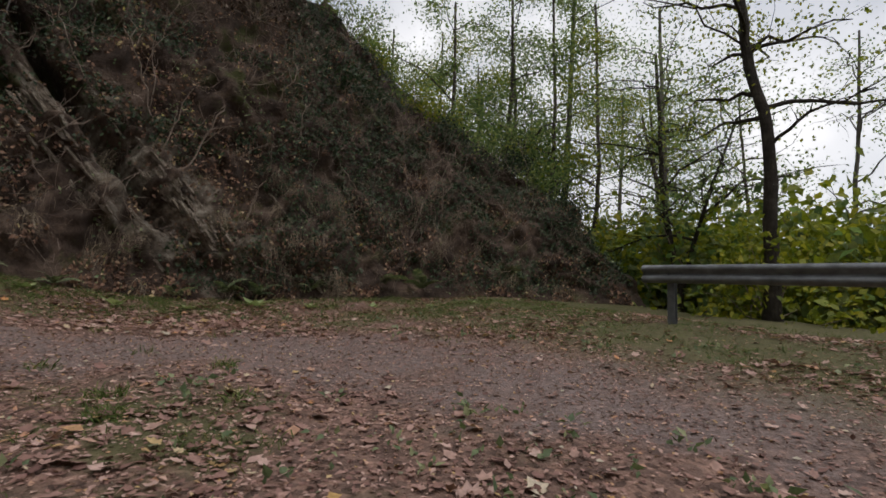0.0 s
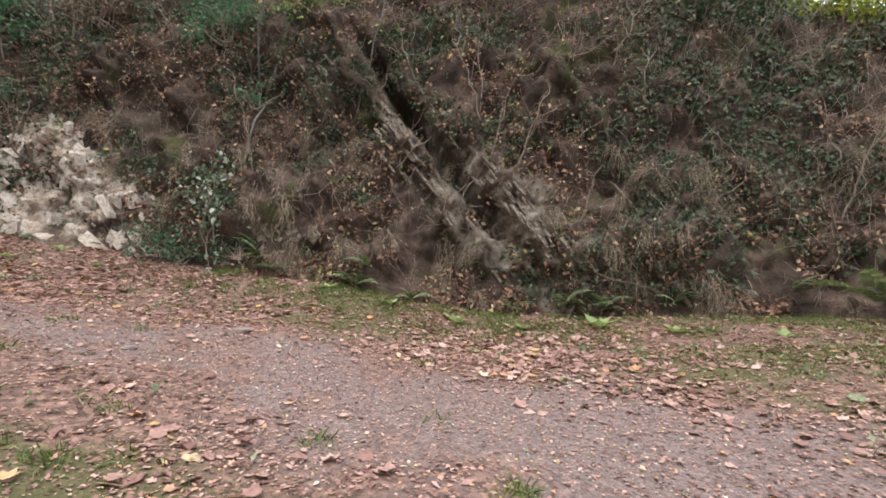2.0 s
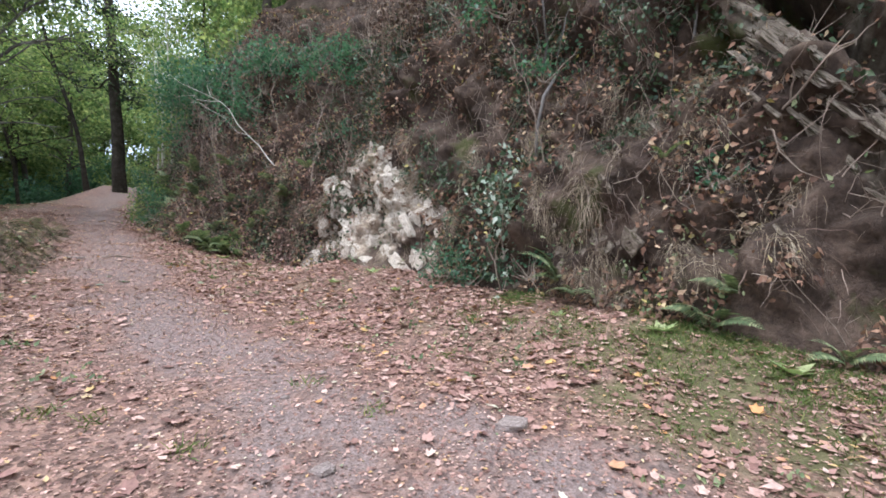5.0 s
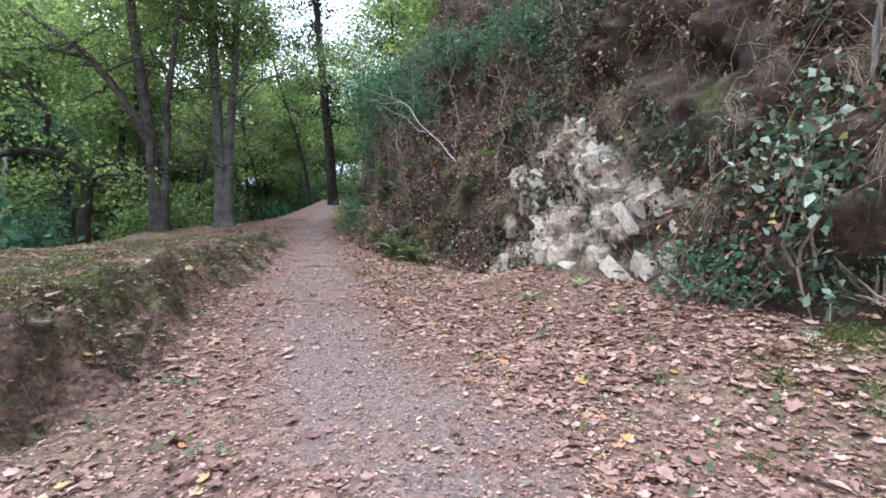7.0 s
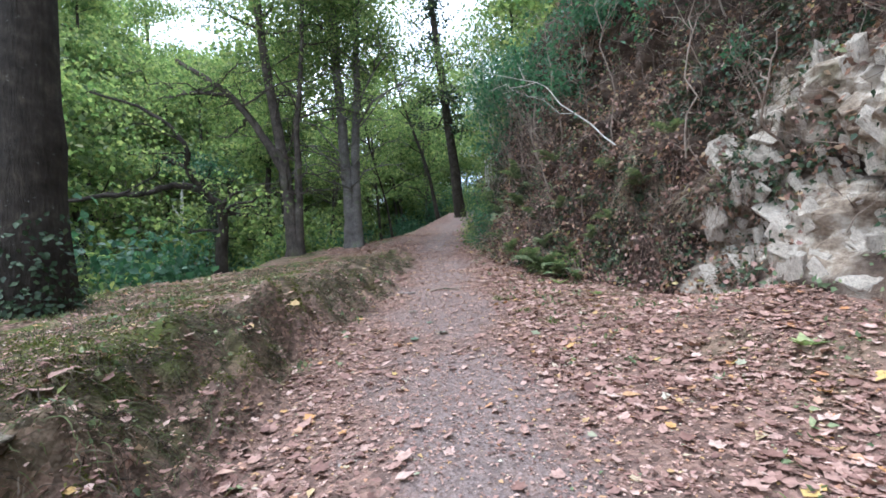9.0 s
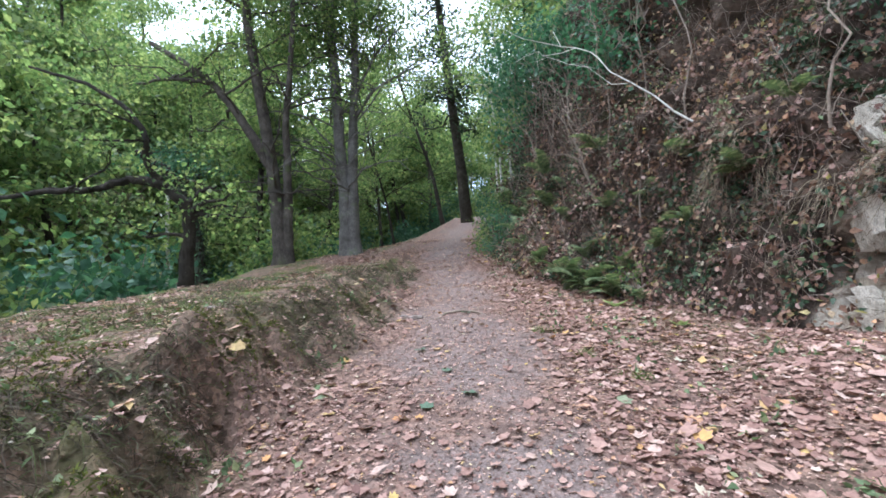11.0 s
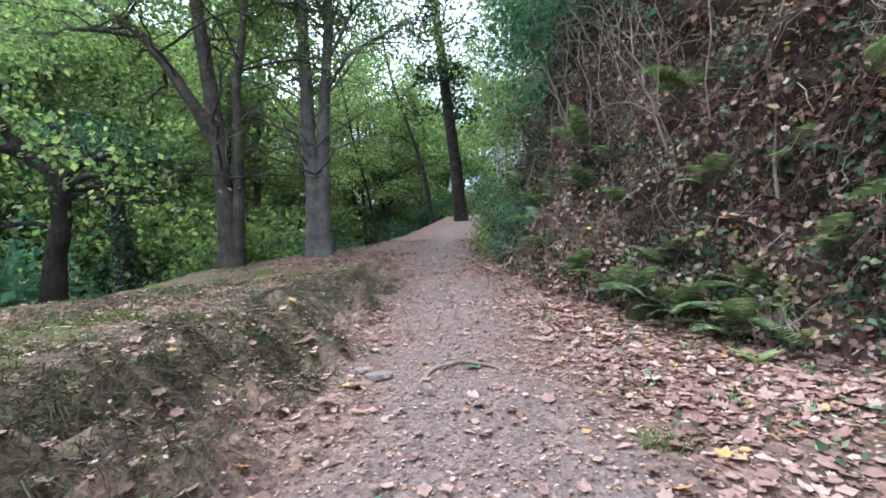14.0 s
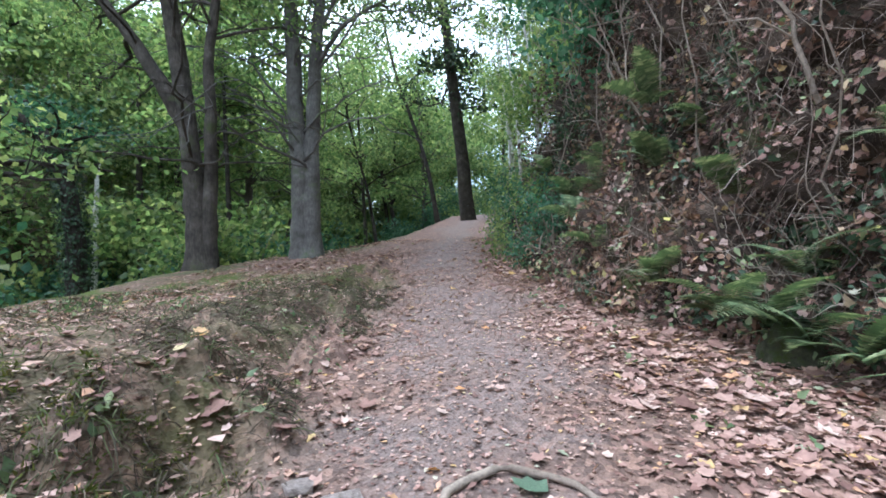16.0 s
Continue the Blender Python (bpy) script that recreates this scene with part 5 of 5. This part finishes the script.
def sapling(at, tip, r0, seed, label, mat=None, forks=4):
    """A bare bent stem with a few side twigs."""
    r = np.random.default_rng(seed)
    tb = Tubes()
    at, tip = np.array(at, float), np.array(tip, float)
    line = bend((0, 0, 0), tip - at, 0.0, 0.3, 10, r)
    tb.add(line, np.linspace(r0, r0 * 0.35, 10), 6, 0.1)
    L = np.linalg.norm(tip - at)
    for k in range(forks):
        a = r.integers(3, 9)
        d = unit((line[a] - line[a - 1])[None])[0] * 0.7 + random_dirs(1, 0.1, r)[0] * 0.8
        e = line[a] + d * L * r.uniform(0.2, 0.45)
        b = bend(line[a], e, 0, 0.35, 6, r)
        tb.add(b, np.linspace(r0 * 0.5, r0 * 0.15, 6), 4)
        c = b[3] + random_dirs(1, 0.1, r)[0] * L * 0.15
        tb.add(bend(b[3], c, 0, 0.3, 4, r), np.linspace(r0 * 0.25, r0 * 0.1, 4), 3)
    ob = part("bare_sapling", tb.mesh("bare_sapling"), mat or M_TWIG)
    ob.location = at
    return tagged(ob, label, "sapling", "bare saplings on the bank")


def saplings():
    r = random.Random(8)
    for k in range(58):
        y = r.uniform(-9, 24)
        rise = r.uniform(1.6, 5.5)
        p, n = bank_at(y, rise)
        L = r.uniform(0.9, 2.6)
        tip = p + n * L * r.uniform(0.15, 0.5) + np.array([0, r.uniform(-0.5, 0.5) * L, L * r.uniform(0.5, 1.0)])
        sapling(p - n * 0.05, tip, r.uniform(0.01, 0.024), 500 + k, "thin bare twiggy sapling growing out of the bank")
    p, n = bank_at(6.2, 2.3)
    sapling(p, p + np.array([-0.25, 0.05, 5]), 0.035, 801, "slim grey sapling trunk rising from the bank", M_BEECH, 3)
    p, n = bank_at(3.9, 3.6)
    sapling(p, p + np.array([-0.2, 0.0, 4.5]), 0.02, 802, "slim grey sapling trunk rising from the bank", M_BEECH, 3)
    # pale fallen branch that hangs down the bank
    sapling((8.42, 14.21, 4.27), (7.3, 16.4, 6.9), 0.017, 803, "pale dead branch slanting down over the bank", M_BIRCH, 3)
    sapling((8.85, 12.3, 3.5), (9.0, 12.2, 6.2), 0.017, 806, "pale forked sapling against the bank", M_TWIG, 2)
    for k, (y, rise) in enumerate([(18.2, 2.4), (18.8, 2.2), (19.3, 2.8), (19.9, 2.2), (17.4, 3.0), (20.8, 2.6), (16.4, 3.4), (15.6, 3.6), (16.9, 2.8), (15.0, 2.6), (18.5, 3.3), (17.8, 3.6), (14.3, 3.4), (16.0, 2.2), (19.0, 3.6)]):
        p, n = bank_at(y, rise)
        sapling(p + n * 0.25 + np.array([0, 0, -1.4]), p + n * 0.4 + np.array([0, 0.25 * math.sin(k * 2.4), 2.2]), 0.011 + 0.005 * (k % 3 == 0), 820 + k, "pale twisted vine stem hanging over the bank", M_TWIG, 6)
    for k, (x, y) in enumerate([(6.3, 27), (6.3, 30), (6.6, 25), (6.7, 33), (6.9, 36), (7.4, 29)]):
        tree("birch_tree", "thin pale birch at the edge of the thicket", g3(x, y, 0.4), [(up_line((0, 0, 0), (0.05, 0, 3), (-0.2, 0, 6), (-0.4, 0, 9)), 0.06, 0.02)], M_BIRCH, M_LEAF, 0.12, 9, 4, 18, (0.3, 1.0), 1.7, 0.4, 850 + k, group="birches by the thicket", sides=6)


saplings()


# ---- ferns ----
def frond_mesh(seed, L=0.6):
    r = np.random.default_rng(seed)
    n = 26
    t = np.linspace(0.08, 1, n)
    x = L * t
    z = L * (0.75 * t - 0.75 * t ** 2.2)
    V, F = [], []
    mid = np.stack([x, 0 * x, z], 1)
    for k in range(n):
        w = L * 0.26 * math.sin(math.pi * min(1, t[k] * 0.9 + 0.12)) ** 0.8 * r.uniform(0.85, 1.1)
        for s in (-1, 1):
            b = len(V)
            V += [mid[k] + [-0.008, 0, 0], mid[k] + [0.012, 0, 0], mid[k] + [0.03, s * w, -0.12 * w], mid[k] + [0.0, s * w * 0.55, -0.03 * w]]
            F += [(b, b + 1, b + 3), (b + 1, b + 2, b + 3)]
    for k in range(n - 1):
        b = len(V)
        V += [mid[k] + [0, -0.004, 0], mid[k] + [0, 0.004, 0], mid[k + 1]]
        F += [(b, b + 1, b + 2)]
    me = mesh_from("frond", np.array(V), np.array(F))
    me.materials.append(M_FERN)
    return me


FRONDS = [frond_mesh(900 + k, (0.42, 0.55, 0.65)[k]) for k in range(3)]


def fern(at, face, n, seed, label, size=1.0):
    r = random.Random(seed)
    e = empty("fern", at, label, "fern", "ferns along the bank")
    for k in range(n):
        a = math.atan2(face[1], face[0]) + r.uniform(-1.5, 1.5)
        o = new("frond", FRONDS[k % 3])
        o.parent = e
        o.matrix_basis = pose(0, 0, 0, r.uniform(-20, 20), -r.uniform(0, 45), math.degrees(a)) @ Matrix.Scale(size * r.uniform(0.7, 1.2), 4)


def ferns():
    r = random.Random(12)
    spots = [(15.75, 0.03, 8, 1.15), (15.25, 0.02, 6, 1.0), (16.3, 0.12, 8, 1.1), (14.7, 0.05, 5, 0.9), (5.45, 0.25, 9, 1.1), (5.1, 0.1, 6, 0.8), (3.2, 0.05, 7, 0.8), (3.0, 0.5, 5, 0.7), (2.2, 0.05, 6, 0.7), (0.3, 0.05, 6, 0.7), (-0.6, 0.1, 6, 0.9), (-1.3, 0.1, 6, 0.9), (-2.6, 0.15, 5, 0.9), (-4.2, 0.3, 6, 1.0), (-5.3, 0.2, 7, 1.1), (16.6, 0.1, 9, 1.0), (16.0, 0.05, 7, 0.8), (17.3, 0.35, 7, 0.9),
             (15.2, 0.5, 6, 0.9), (14.6, 0.9, 6, 0.8), (13.4, 1.9, 6, 0.8), (14.2, 2.3, 6, 0.8), (18.4, 0.6, 7, 1.1), (19.2, 0.9, 7, 1.1), (18.9, 1.5, 7, 1.0), (20.2, 1.4, 7, 1.1), (12.9, 2.6, 5, 0.7), (4.0, 2.0, 4, 0.6), (1.2, 0.9, 5, 0.5), (16.9, 1.2, 6, 0.9), (15.6, 1.5, 6, 0.8), (21.4, 1.8, 7, 1.2), (17.8, 1.6, 7, 1.1), (16.3, 0.5, 8, 1.1), (18.0, 2.4, 6, 1.0), (19.6, 2.0, 7, 1.1), (17.0, 2.1, 6, 0.9), (15.9, 2.6, 6, 0.9), (14.9, 1.7, 6, 0.8), (13.9, 1.2, 6, 0.8)]
    for k, (y, rise, n, s) in enumerate(spots):
        p, nn = bank_at(y, rise)
        fern(tuple(p + nn * 0.14), nn, n, 40 + k, "green fern with arching fronds on the bank", s)


ferns()


# ---- ground cover ----
def on_ground(n, x0, x1, y0, y1, r):
    x, y = r.uniform(x0, x1, n), r.uniform(y0, y1, n)
    k = np.ones(n, bool)
    toe = np.interp(y, TOE[::-1][4:-1, 1], TOE[::-1][4:-1, 0])
    k &= x < toe + 0.15
    return x[k], y[k]


def litter():
    r = np.random.default_rng(5)
    x, y = on_ground(390000, -1.5, 11.5, -8.5, 27, r)
    d = path_distance(x, y)
    p3 = np.stack([x, y, 0 * x], 1)
    cl = fbm(p3 * 1.3, 4)
    toe = np.interp(y, TOE[::-1][4:-1, 1], TOE[::-1][4:-1, 0])
    right = smooth(0.35, 1.4, d) * (x > np.interp(y, PATH_LINE[:, 1], PATH_LINE[:, 0]))
    dens = 0.08 + 0.12 * smooth(3, 6, y) + 0.12 * smooth(0.9, 1.6, d) + 0.15 * smooth(-2, -4, y) + 0.55 * right * smooth(2, 6, y) + 0.22 * right * smooth(-3, 0, y) + 0.16 * smooth(0.5, 1.5, d)
    s, high = berm_share(x, y)
    dens = np.where((s > 0.3) & (high > 0.1), np.where(s < 0.95, 0.34, 0.2), dens) * (0.2 + 1.5 * smooth(0.38, 0.64, cl))
    k = r.random(len(x)) < dens
    x, y, d = x[k], y[k], d[k]
    n = len(x)
    z = gz(x, y) + r.uniform(0.004, 0.03, n)
    rot = frames_from(unit(np.stack([np.cos(a := r.random(n) * 6.283), np.sin(a), r.normal(size=n) * 0.22], 1)), unit(np.stack([r.normal(size=n) * 0.22, r.normal(size=n) * 0.22 - 0.08, np.ones(n)], 1)))
    size = r.choice([0.03, 0.045, 0.065, 0.1, 0.15], n, p=[0.4, 0.34, 0.17, 0.07, 0.02]) * r.uniform(0.85, 1.2, n)
    size = size * np.interp(d, [0, 1.1], [0.62, 1.0])
    sz = np.stack([size, size * r.uniform(0.6, 1.0, n), size * r.uniform(0.2, 1.2, n)], 1)
    star = (r.random(n) < 0.5) & (size > 0.06)
    for name, sel, tv, tf in (("fallen_leaves", star, STAR_V, STAR_F), ("fallen_leaves", ~star, LEAF_V, LEAF_F)):
        ob = part(name, scatter(name, tv, tf, np.stack([x, y, z], 1)[sel], rot[sel], sz[sel]), M_LITTER)
        tagged(ob, "fallen tan and russet leaves strewn over the ground", "fallen leaves", kind="stuff")
    # large pale leaves, thick on the apron below the bank
    x, y = on_ground(90000, -0.5, 11.5, -6, 24, r)
    d = path_distance(x, y)
    p3 = np.stack([x, y, 0 * x], 1)
    right = x > np.interp(y, PATH_LINE[:, 1], PATH_LINE[:, 0])
    dens = np.where(right, 0.05 + 0.06 * smooth(6, 10, y) + 0.75 * smooth(0.7, 1.7, d) * smooth(-4, 1, y), (0.05 + 0.12 * smooth(0.2, 1.0, d)) * smooth(5, 9, y) + 0.16 * smooth(1.5, -0.5, y) * smooth(0.8, 2.0, d)) * (0.25 + 1.3 * smooth(0.4, 0.6, fbm(p3 * 1.6 + 21, 3)))
    s, high = berm_share(x, y)
    k = (r.random(len(x)) < dens) & ((s < 0.3) | (high < 0.1) | (r.random(len(x)) < 0.2))
    x, y = x[k], y[k]
    n = len(x)
    a = r.random(n) * 6.283
    size = r.choice([0.05, 0.075, 0.1, 0.13, 0.17], n, p=[0.36, 0.32, 0.2, 0.09, 0.03])
    rot = frames_from(np.stack([np.cos(a), np.sin(a), r.normal(size=n) * 0.25], 1), unit(np.stack([r.normal(size=n) * 0.22, r.normal(size=n) * 0.22 - 0.1, np.ones(n)], 1)))
    ob = part("fallen_leaves", scatter("fallen_leaves", STAR_V, STAR_F, np.stack([x, y, gz(x, y) + 0.006 + size * 0.08 + r.uniform(0.0, 0.01, n)], 1), rot, np.stack([size, size * r.uniform(0.7, 1.0, n), size * r.uniform(0.1, 1.2, n)], 1)), M_PALELEAF)
    tagged(ob, "large pale pinkish-tan fallen leaves below the bank", "fallen leaves", kind="stuff")
    # crumbled leaf and twig
    x, y = on_ground(170000, -1, 10.5, -5, 22, r)
    n = len(x)
    ob = part("leaf_crumbs", scatter("leaf_crumbs", DIAMOND_V, DIAMOND_F, np.stack([x, y, gz(x, y) + r.uniform(0.002, 0.012, n)], 1), frames_from(random_dirs(n, 0, r) * [1, 1, 0.2], unit(random_dirs(n, 0, r) * 0.35 + [0, 0, 1])), r.uniform(0.012, 0.045, n)), M_LITTER)
    tagged(ob, "crumbled leaves and bits of twig on the track", "leaf litter", kind="stuff")
    # grit
    x, y = on_ground(8000, 0, 9, -5, 22, r)
    k = r.random(len(x)) < np.exp(-(path_distance(x, y) / 1.0) ** 2)
    x, y = x[k], y[k]
    n = len(x)
    oct_v = [(1, 0, 0), (0, 1, 0), (-1, 0, 0), (0, -1, 0), (0.2, 0.1, 0.8), (0, 0, -0.6)]
    oct_f = [(0, 1, 4), (1, 2, 4), (2, 3, 4), (3, 0, 4)]
    sz = r.choice([0.005, 0.008, 0.012, 0.02], n, p=[0.45, 0.36, 0.16, 0.03])[:, None] * r.uniform(0.6, 1.2, (n, 3))
    ob = part("grit", scatter("grit", oct_v, oct_f, np.stack([x, y, gz(x, y) + 0.001], 1), frames_from(random_dirs(n, 0, r) * [1, 1, 0.2], np.tile([[0.0, 0, 1]], (n, 1))), sz), M_PEBBLE)
    tagged(ob, "loose grey stone chips on the track", "gravel", kind="stuff")


litter()


def grass():
    r = np.random.default_rng(15)
    # clumps along the verges
    x, y = on_ground(9000, -2, 11.3, -9, 20, r)
    p3 = np.stack([x, y, 0 * x], 1)
    d = path_distance(x, y)
    s, high = berm_share(x, y)
    worn, sod, moss = cover_masks(x, y)
    k = (r.random(len(x)) < np.clip(sod * 0.75 - 0.05, 0, 1)) & (d > 0.9) & (fbm(p3 * 1.2 + 3, 3) > 0.42)
    x, y = x[k], y[k]
    q = np.repeat(np.arange(len(x)), 16)
    p = np.stack([x[q] + r.normal(size=len(q)) * 0.09, y[q] + r.normal(size=len(q)) * 0.09, 0 * q], 1)
    p[:, 2] = gz(p[:, 0], p[:, 1]) - 0.01
    g = unit(random_dirs(len(q), 1.6, r))
    blades("grass", p, g, r.uniform(0.004, 0.008, len(q)), r.uniform(0.06, 0.2, len(q)), M_GRASS, "short green grass on the verges", "grass", r, 0.5)
    # longer grass along the foot of the bank
    y = r.uniform(-8.5, 6.2, 5200)
    toe = np.interp(y, TOE[::-1][4:-1, 1], TOE[::-1][4:-1, 0])
    x = toe - np.abs(r.normal(size=len(y))) * np.interp(y, [-8, -4, 0, 6], [3.2, 2.2, 1.1, 0.5]) + 0.1
    k = (fbm(np.stack([x, y, 0 * x], 1) * 1.5 + 51, 3) > 0.44) & (path_distance(x, y) > 0.9)
    x, y = x[k], y[k]
    q = np.repeat(np.arange(len(x)), 12)
    p = np.stack([x[q] + r.normal(size=len(q)) * 0.07, y[q] + r.normal(size=len(q)) * 0.07, 0 * q], 1)
    p[:, 2] = gz(p[:, 0], p[:, 1]) - 0.01
    blades("grass", p, unit(random_dirs(len(q), 1.4, r)), r.uniform(0.005, 0.01, len(q)), r.uniform(0.07, 0.26, len(q)), M_GRASS, "green grass along the foot of the bank", "grass", r, 0.6)
    # dry grass on the terrace and its side
    x, y = on_ground(20000, -1, 4.2, 5.5, 20, r)
    s, high = berm_share(x, y)
    k = (s > 0.12) & (high > 0.06) & (r.random(len(x)) < np.where(s < 0.97, 0.95, 0.4) * smooth(0.36, 0.5, fbm(np.stack([x, y, 0 * x], 1) * 1.8 + 77, 3)))
    x, y = x[k], y[k]
    q = np.repeat(np.arange(len(x)), 15)
    p = np.stack([x[q] + r.normal(size=len(q)) * 0.07, y[q] + r.normal(size=len(q)) * 0.07, 0 * q], 1)
    p[:, 2] = gz(p[:, 0], p[:, 1]) - 0.01
    g = unit(random_dirs(len(q), 0.5, r) + np.array([0.4, 0, 0]))
    blades("dry_turf", p, g, r.uniform(0.004, 0.009, len(q)), r.uniform(0.06, 0.28, len(q)), M_TURF, "dry brown turf on the terrace edge", "grass", r, 0.7)
    # moss cushions on the terrace face
    x, y = on_ground(90000, 1.2, 3.9, 5.6, 16, r)
    s, high = berm_share(x, y)
    p3 = np.stack([x, y, 0 * x], 1)
    k = (s > 0.15) & (high > 0.3) & (fbm(p3 * 1.5 + 8, 3) > np.where(y < 9.5, 0.45, 0.54))
    x, y = x[k], y[k]
    p = np.stack([x, y, gz(x, y) - 0.005], 1)
    blades("moss", p, unit(random_dirs(len(x), 0.9, r)), r.uniform(0.008, 0.016, len(x)), r.uniform(0.02, 0.06, len(x)), M_MOSS, "yellow-green moss cushions on the terrace edge", "moss", r, 0.3)
    # single tufts in the track
    tufts = [(4.3, 3.5, 260), (4.45, 3.75, 260), (4.15, 3.8, 220), (4.55, 3.3, 160), (5.35, 4.4, 60), (4.9, 2.55, 60), (3.57, 0.35, 200), (4.08, 0.43, 160), (3.7, -0.4, 60), (4.89, -0.37, 100), (5.26, 1.06, 80), (4.45, 5.6, 60), (4.8, 5.3, 40), (7.3, 6.0, 40), (8.1, 5.2, 60), (9.3, 5.3, 120), (9.0, 5.8, 90), (8.9, 3.9, 70), (9.2, 3.0, 90), (9.6, 2.2, 90), (3.6, 1.8, 60), (2.5, 1.4, 50), (6.7, 4.3, 50), (6.4, 5.1, 35), (3.9, 3.4, 90), (4.2, 2.6, 70), (6.2, 12.4, 90), (5.9, 13.3, 90), (6.5, 11.8, 80), (4.5, 1.9, 40), (5.9, 0.4, 40), (7.6, 1.0, 60), (7.0, 7.6, 40), (3.2, 2.6, 140), (3.5, 3.0, 130), (4.3, 2.2, 120), (4.25, 3.1, 130), (4.0, 2.9, 110), (3.8, 2.3, 120), (4.1, 1.6, 90)]
    for k, (tx, ty, n) in enumerate(tufts):
        p = np.stack([tx + np.clip(r.normal(size=n) * 0.07, -0.12, 0.12), ty + np.clip(r.normal(size=n) * 0.07, -0.12, 0.12), np.zeros(n)], 1)
        p[:, 2] = gz(p[:, 0], p[:, 1]) - 0.01
        ob = blades("grass_tuft", p, unit(random_dirs(n, 1.2, r)), r.uniform(0.007, 0.014, n), r.uniform(0.08, 0.24, n), M_GRASS, "green grass tuft growing in the track", "grass", r, 0.5)
        del ob["kind"]
        ob["group"] = "grass tufts in the track"


grass()


def weeds():
    """Low broad-leaved plants beside the track."""
    r = np.random.default_rng(33)
    x, y = on_ground(1500, -1, 11, -6, 20, r)
    d = path_distance(x, y)
    k = (d > 1.1) & (fbm(np.stack([x, y, 0 * x], 1) * 0.9 + 31, 3) > 0.5)
    x, y = x[k], y[k]
    q = np.repeat(np.arange(len(x)), 7)
    n = len(q)
    p = np.stack([x[q] + r.normal(size=n) * 0.05, y[q] + r.normal(size=n) * 0.05, 0 * q], 1)
    p[:, 2] = gz(p[:, 0], p[:, 1]) + r.uniform(0.01, 0.06, n)
    ob = part("weeds", scatter("weeds", LEAF_V, LEAF_F, p, frames_from(random_dirs(n, 0.3, r), random_dirs(n, 1.8, r)), r.uniform(0.03, 0.085, n)), M_FERN)
    tagged(ob, "low green weeds among the fallen leaves", "weeds", kind="stuff")
    # broad-leaved plants in rosettes at the foot of the bank
    spots = [(9.95, 1.15, 1.1), (10.2, -1.2, 1.3), (9.9, 0.0, 0.7), (9.9, -2.3, 0.9), (9.6, -3.6, 0.8), (9.5, -5.0, 0.7), (9.95, 2.4, 0.8), (9.9, 3.6, 0.7), (9.7, 4.9, 0.6), (9.2, -6.0, 0.6), (8.9, 7.9, 0.5), (8.3, 9.3, 0.6), (9.0, 9.0, 0.7), (7.6, 13.3, 0.6), (7.2, 14.6, 0.8)]
    for k, (x, y, size) in enumerate(spots):
        n = 7 + k % 4
        a = r.random() * 6.28 + np.arange(n) * 2.4
        lift = r.uniform(0.2, 0.8, n)
        d = np.stack([np.cos(a), np.sin(a), lift], 1)
        up = np.stack([-np.cos(a) * lift, -np.sin(a) * lift, np.ones(n)], 1)
        p = np.stack([np.cos(a) * 0.03, np.sin(a) * 0.03, 0.01 + 0 * a], 1)
        ob = part("dock_plant", scatter("dock_plant", LEAF_V, LEAF_F, p, frames_from(d, up), size * r.uniform(0.16, 0.3, n)), M_DOCK)
        ob.location = (x, y, float(gz(x, y)))
        tagged(ob, "low plant with broad light green leaves in a rosette", "weed", "broad-leaved plants")
    for x, y, size in ((4.88, 14.7, 0.2), (4.99, 11.57, 0.2), (4.6, 11.3, 0.16), (4.72, 12.2, 0.14), (4.35, 12.9, 0.17)):
        ob = part("fallen_leaf", mesh_from("fallen_leaf", np.array(STAR_V), np.array(STAR_F)), M_SILVER)
        ob.matrix_basis = pose(x, y, float(gz(x, y)) + 0.02, 6, -4, x * 400) @ Matrix.Diagonal((size, size, size * 0.6, 1))
        tagged(ob, "large grey-green fallen leaf lying on the track", "leaf", "grey-green leaves on the track")
    root = Tubes()
    a = np.array([(4.42, 14.35), (4.52, 14.7), (4.75, 14.86), (5.05, 14.75), (5.25, 14.5)])
    pts = np.stack([a[:, 0], a[:, 1], gz(a[:, 0], a[:, 1]) + np.array([-0.02, 0.02, 0.03, 0.02, -0.03])], 1)
    t = np.linspace(0, 1, 5)
    tt = np.linspace(0, 1, 14)
    root.add(np.stack([np.interp(tt, t, pts[:, c]) for c in range(3)], 1), 0.024 - 0.01 * tt, 8, 0.3)
    tagged(part("tree_root", root.mesh("tree_root"), M_TWIG), "bare curved root crossing the track", "root")


weeds()
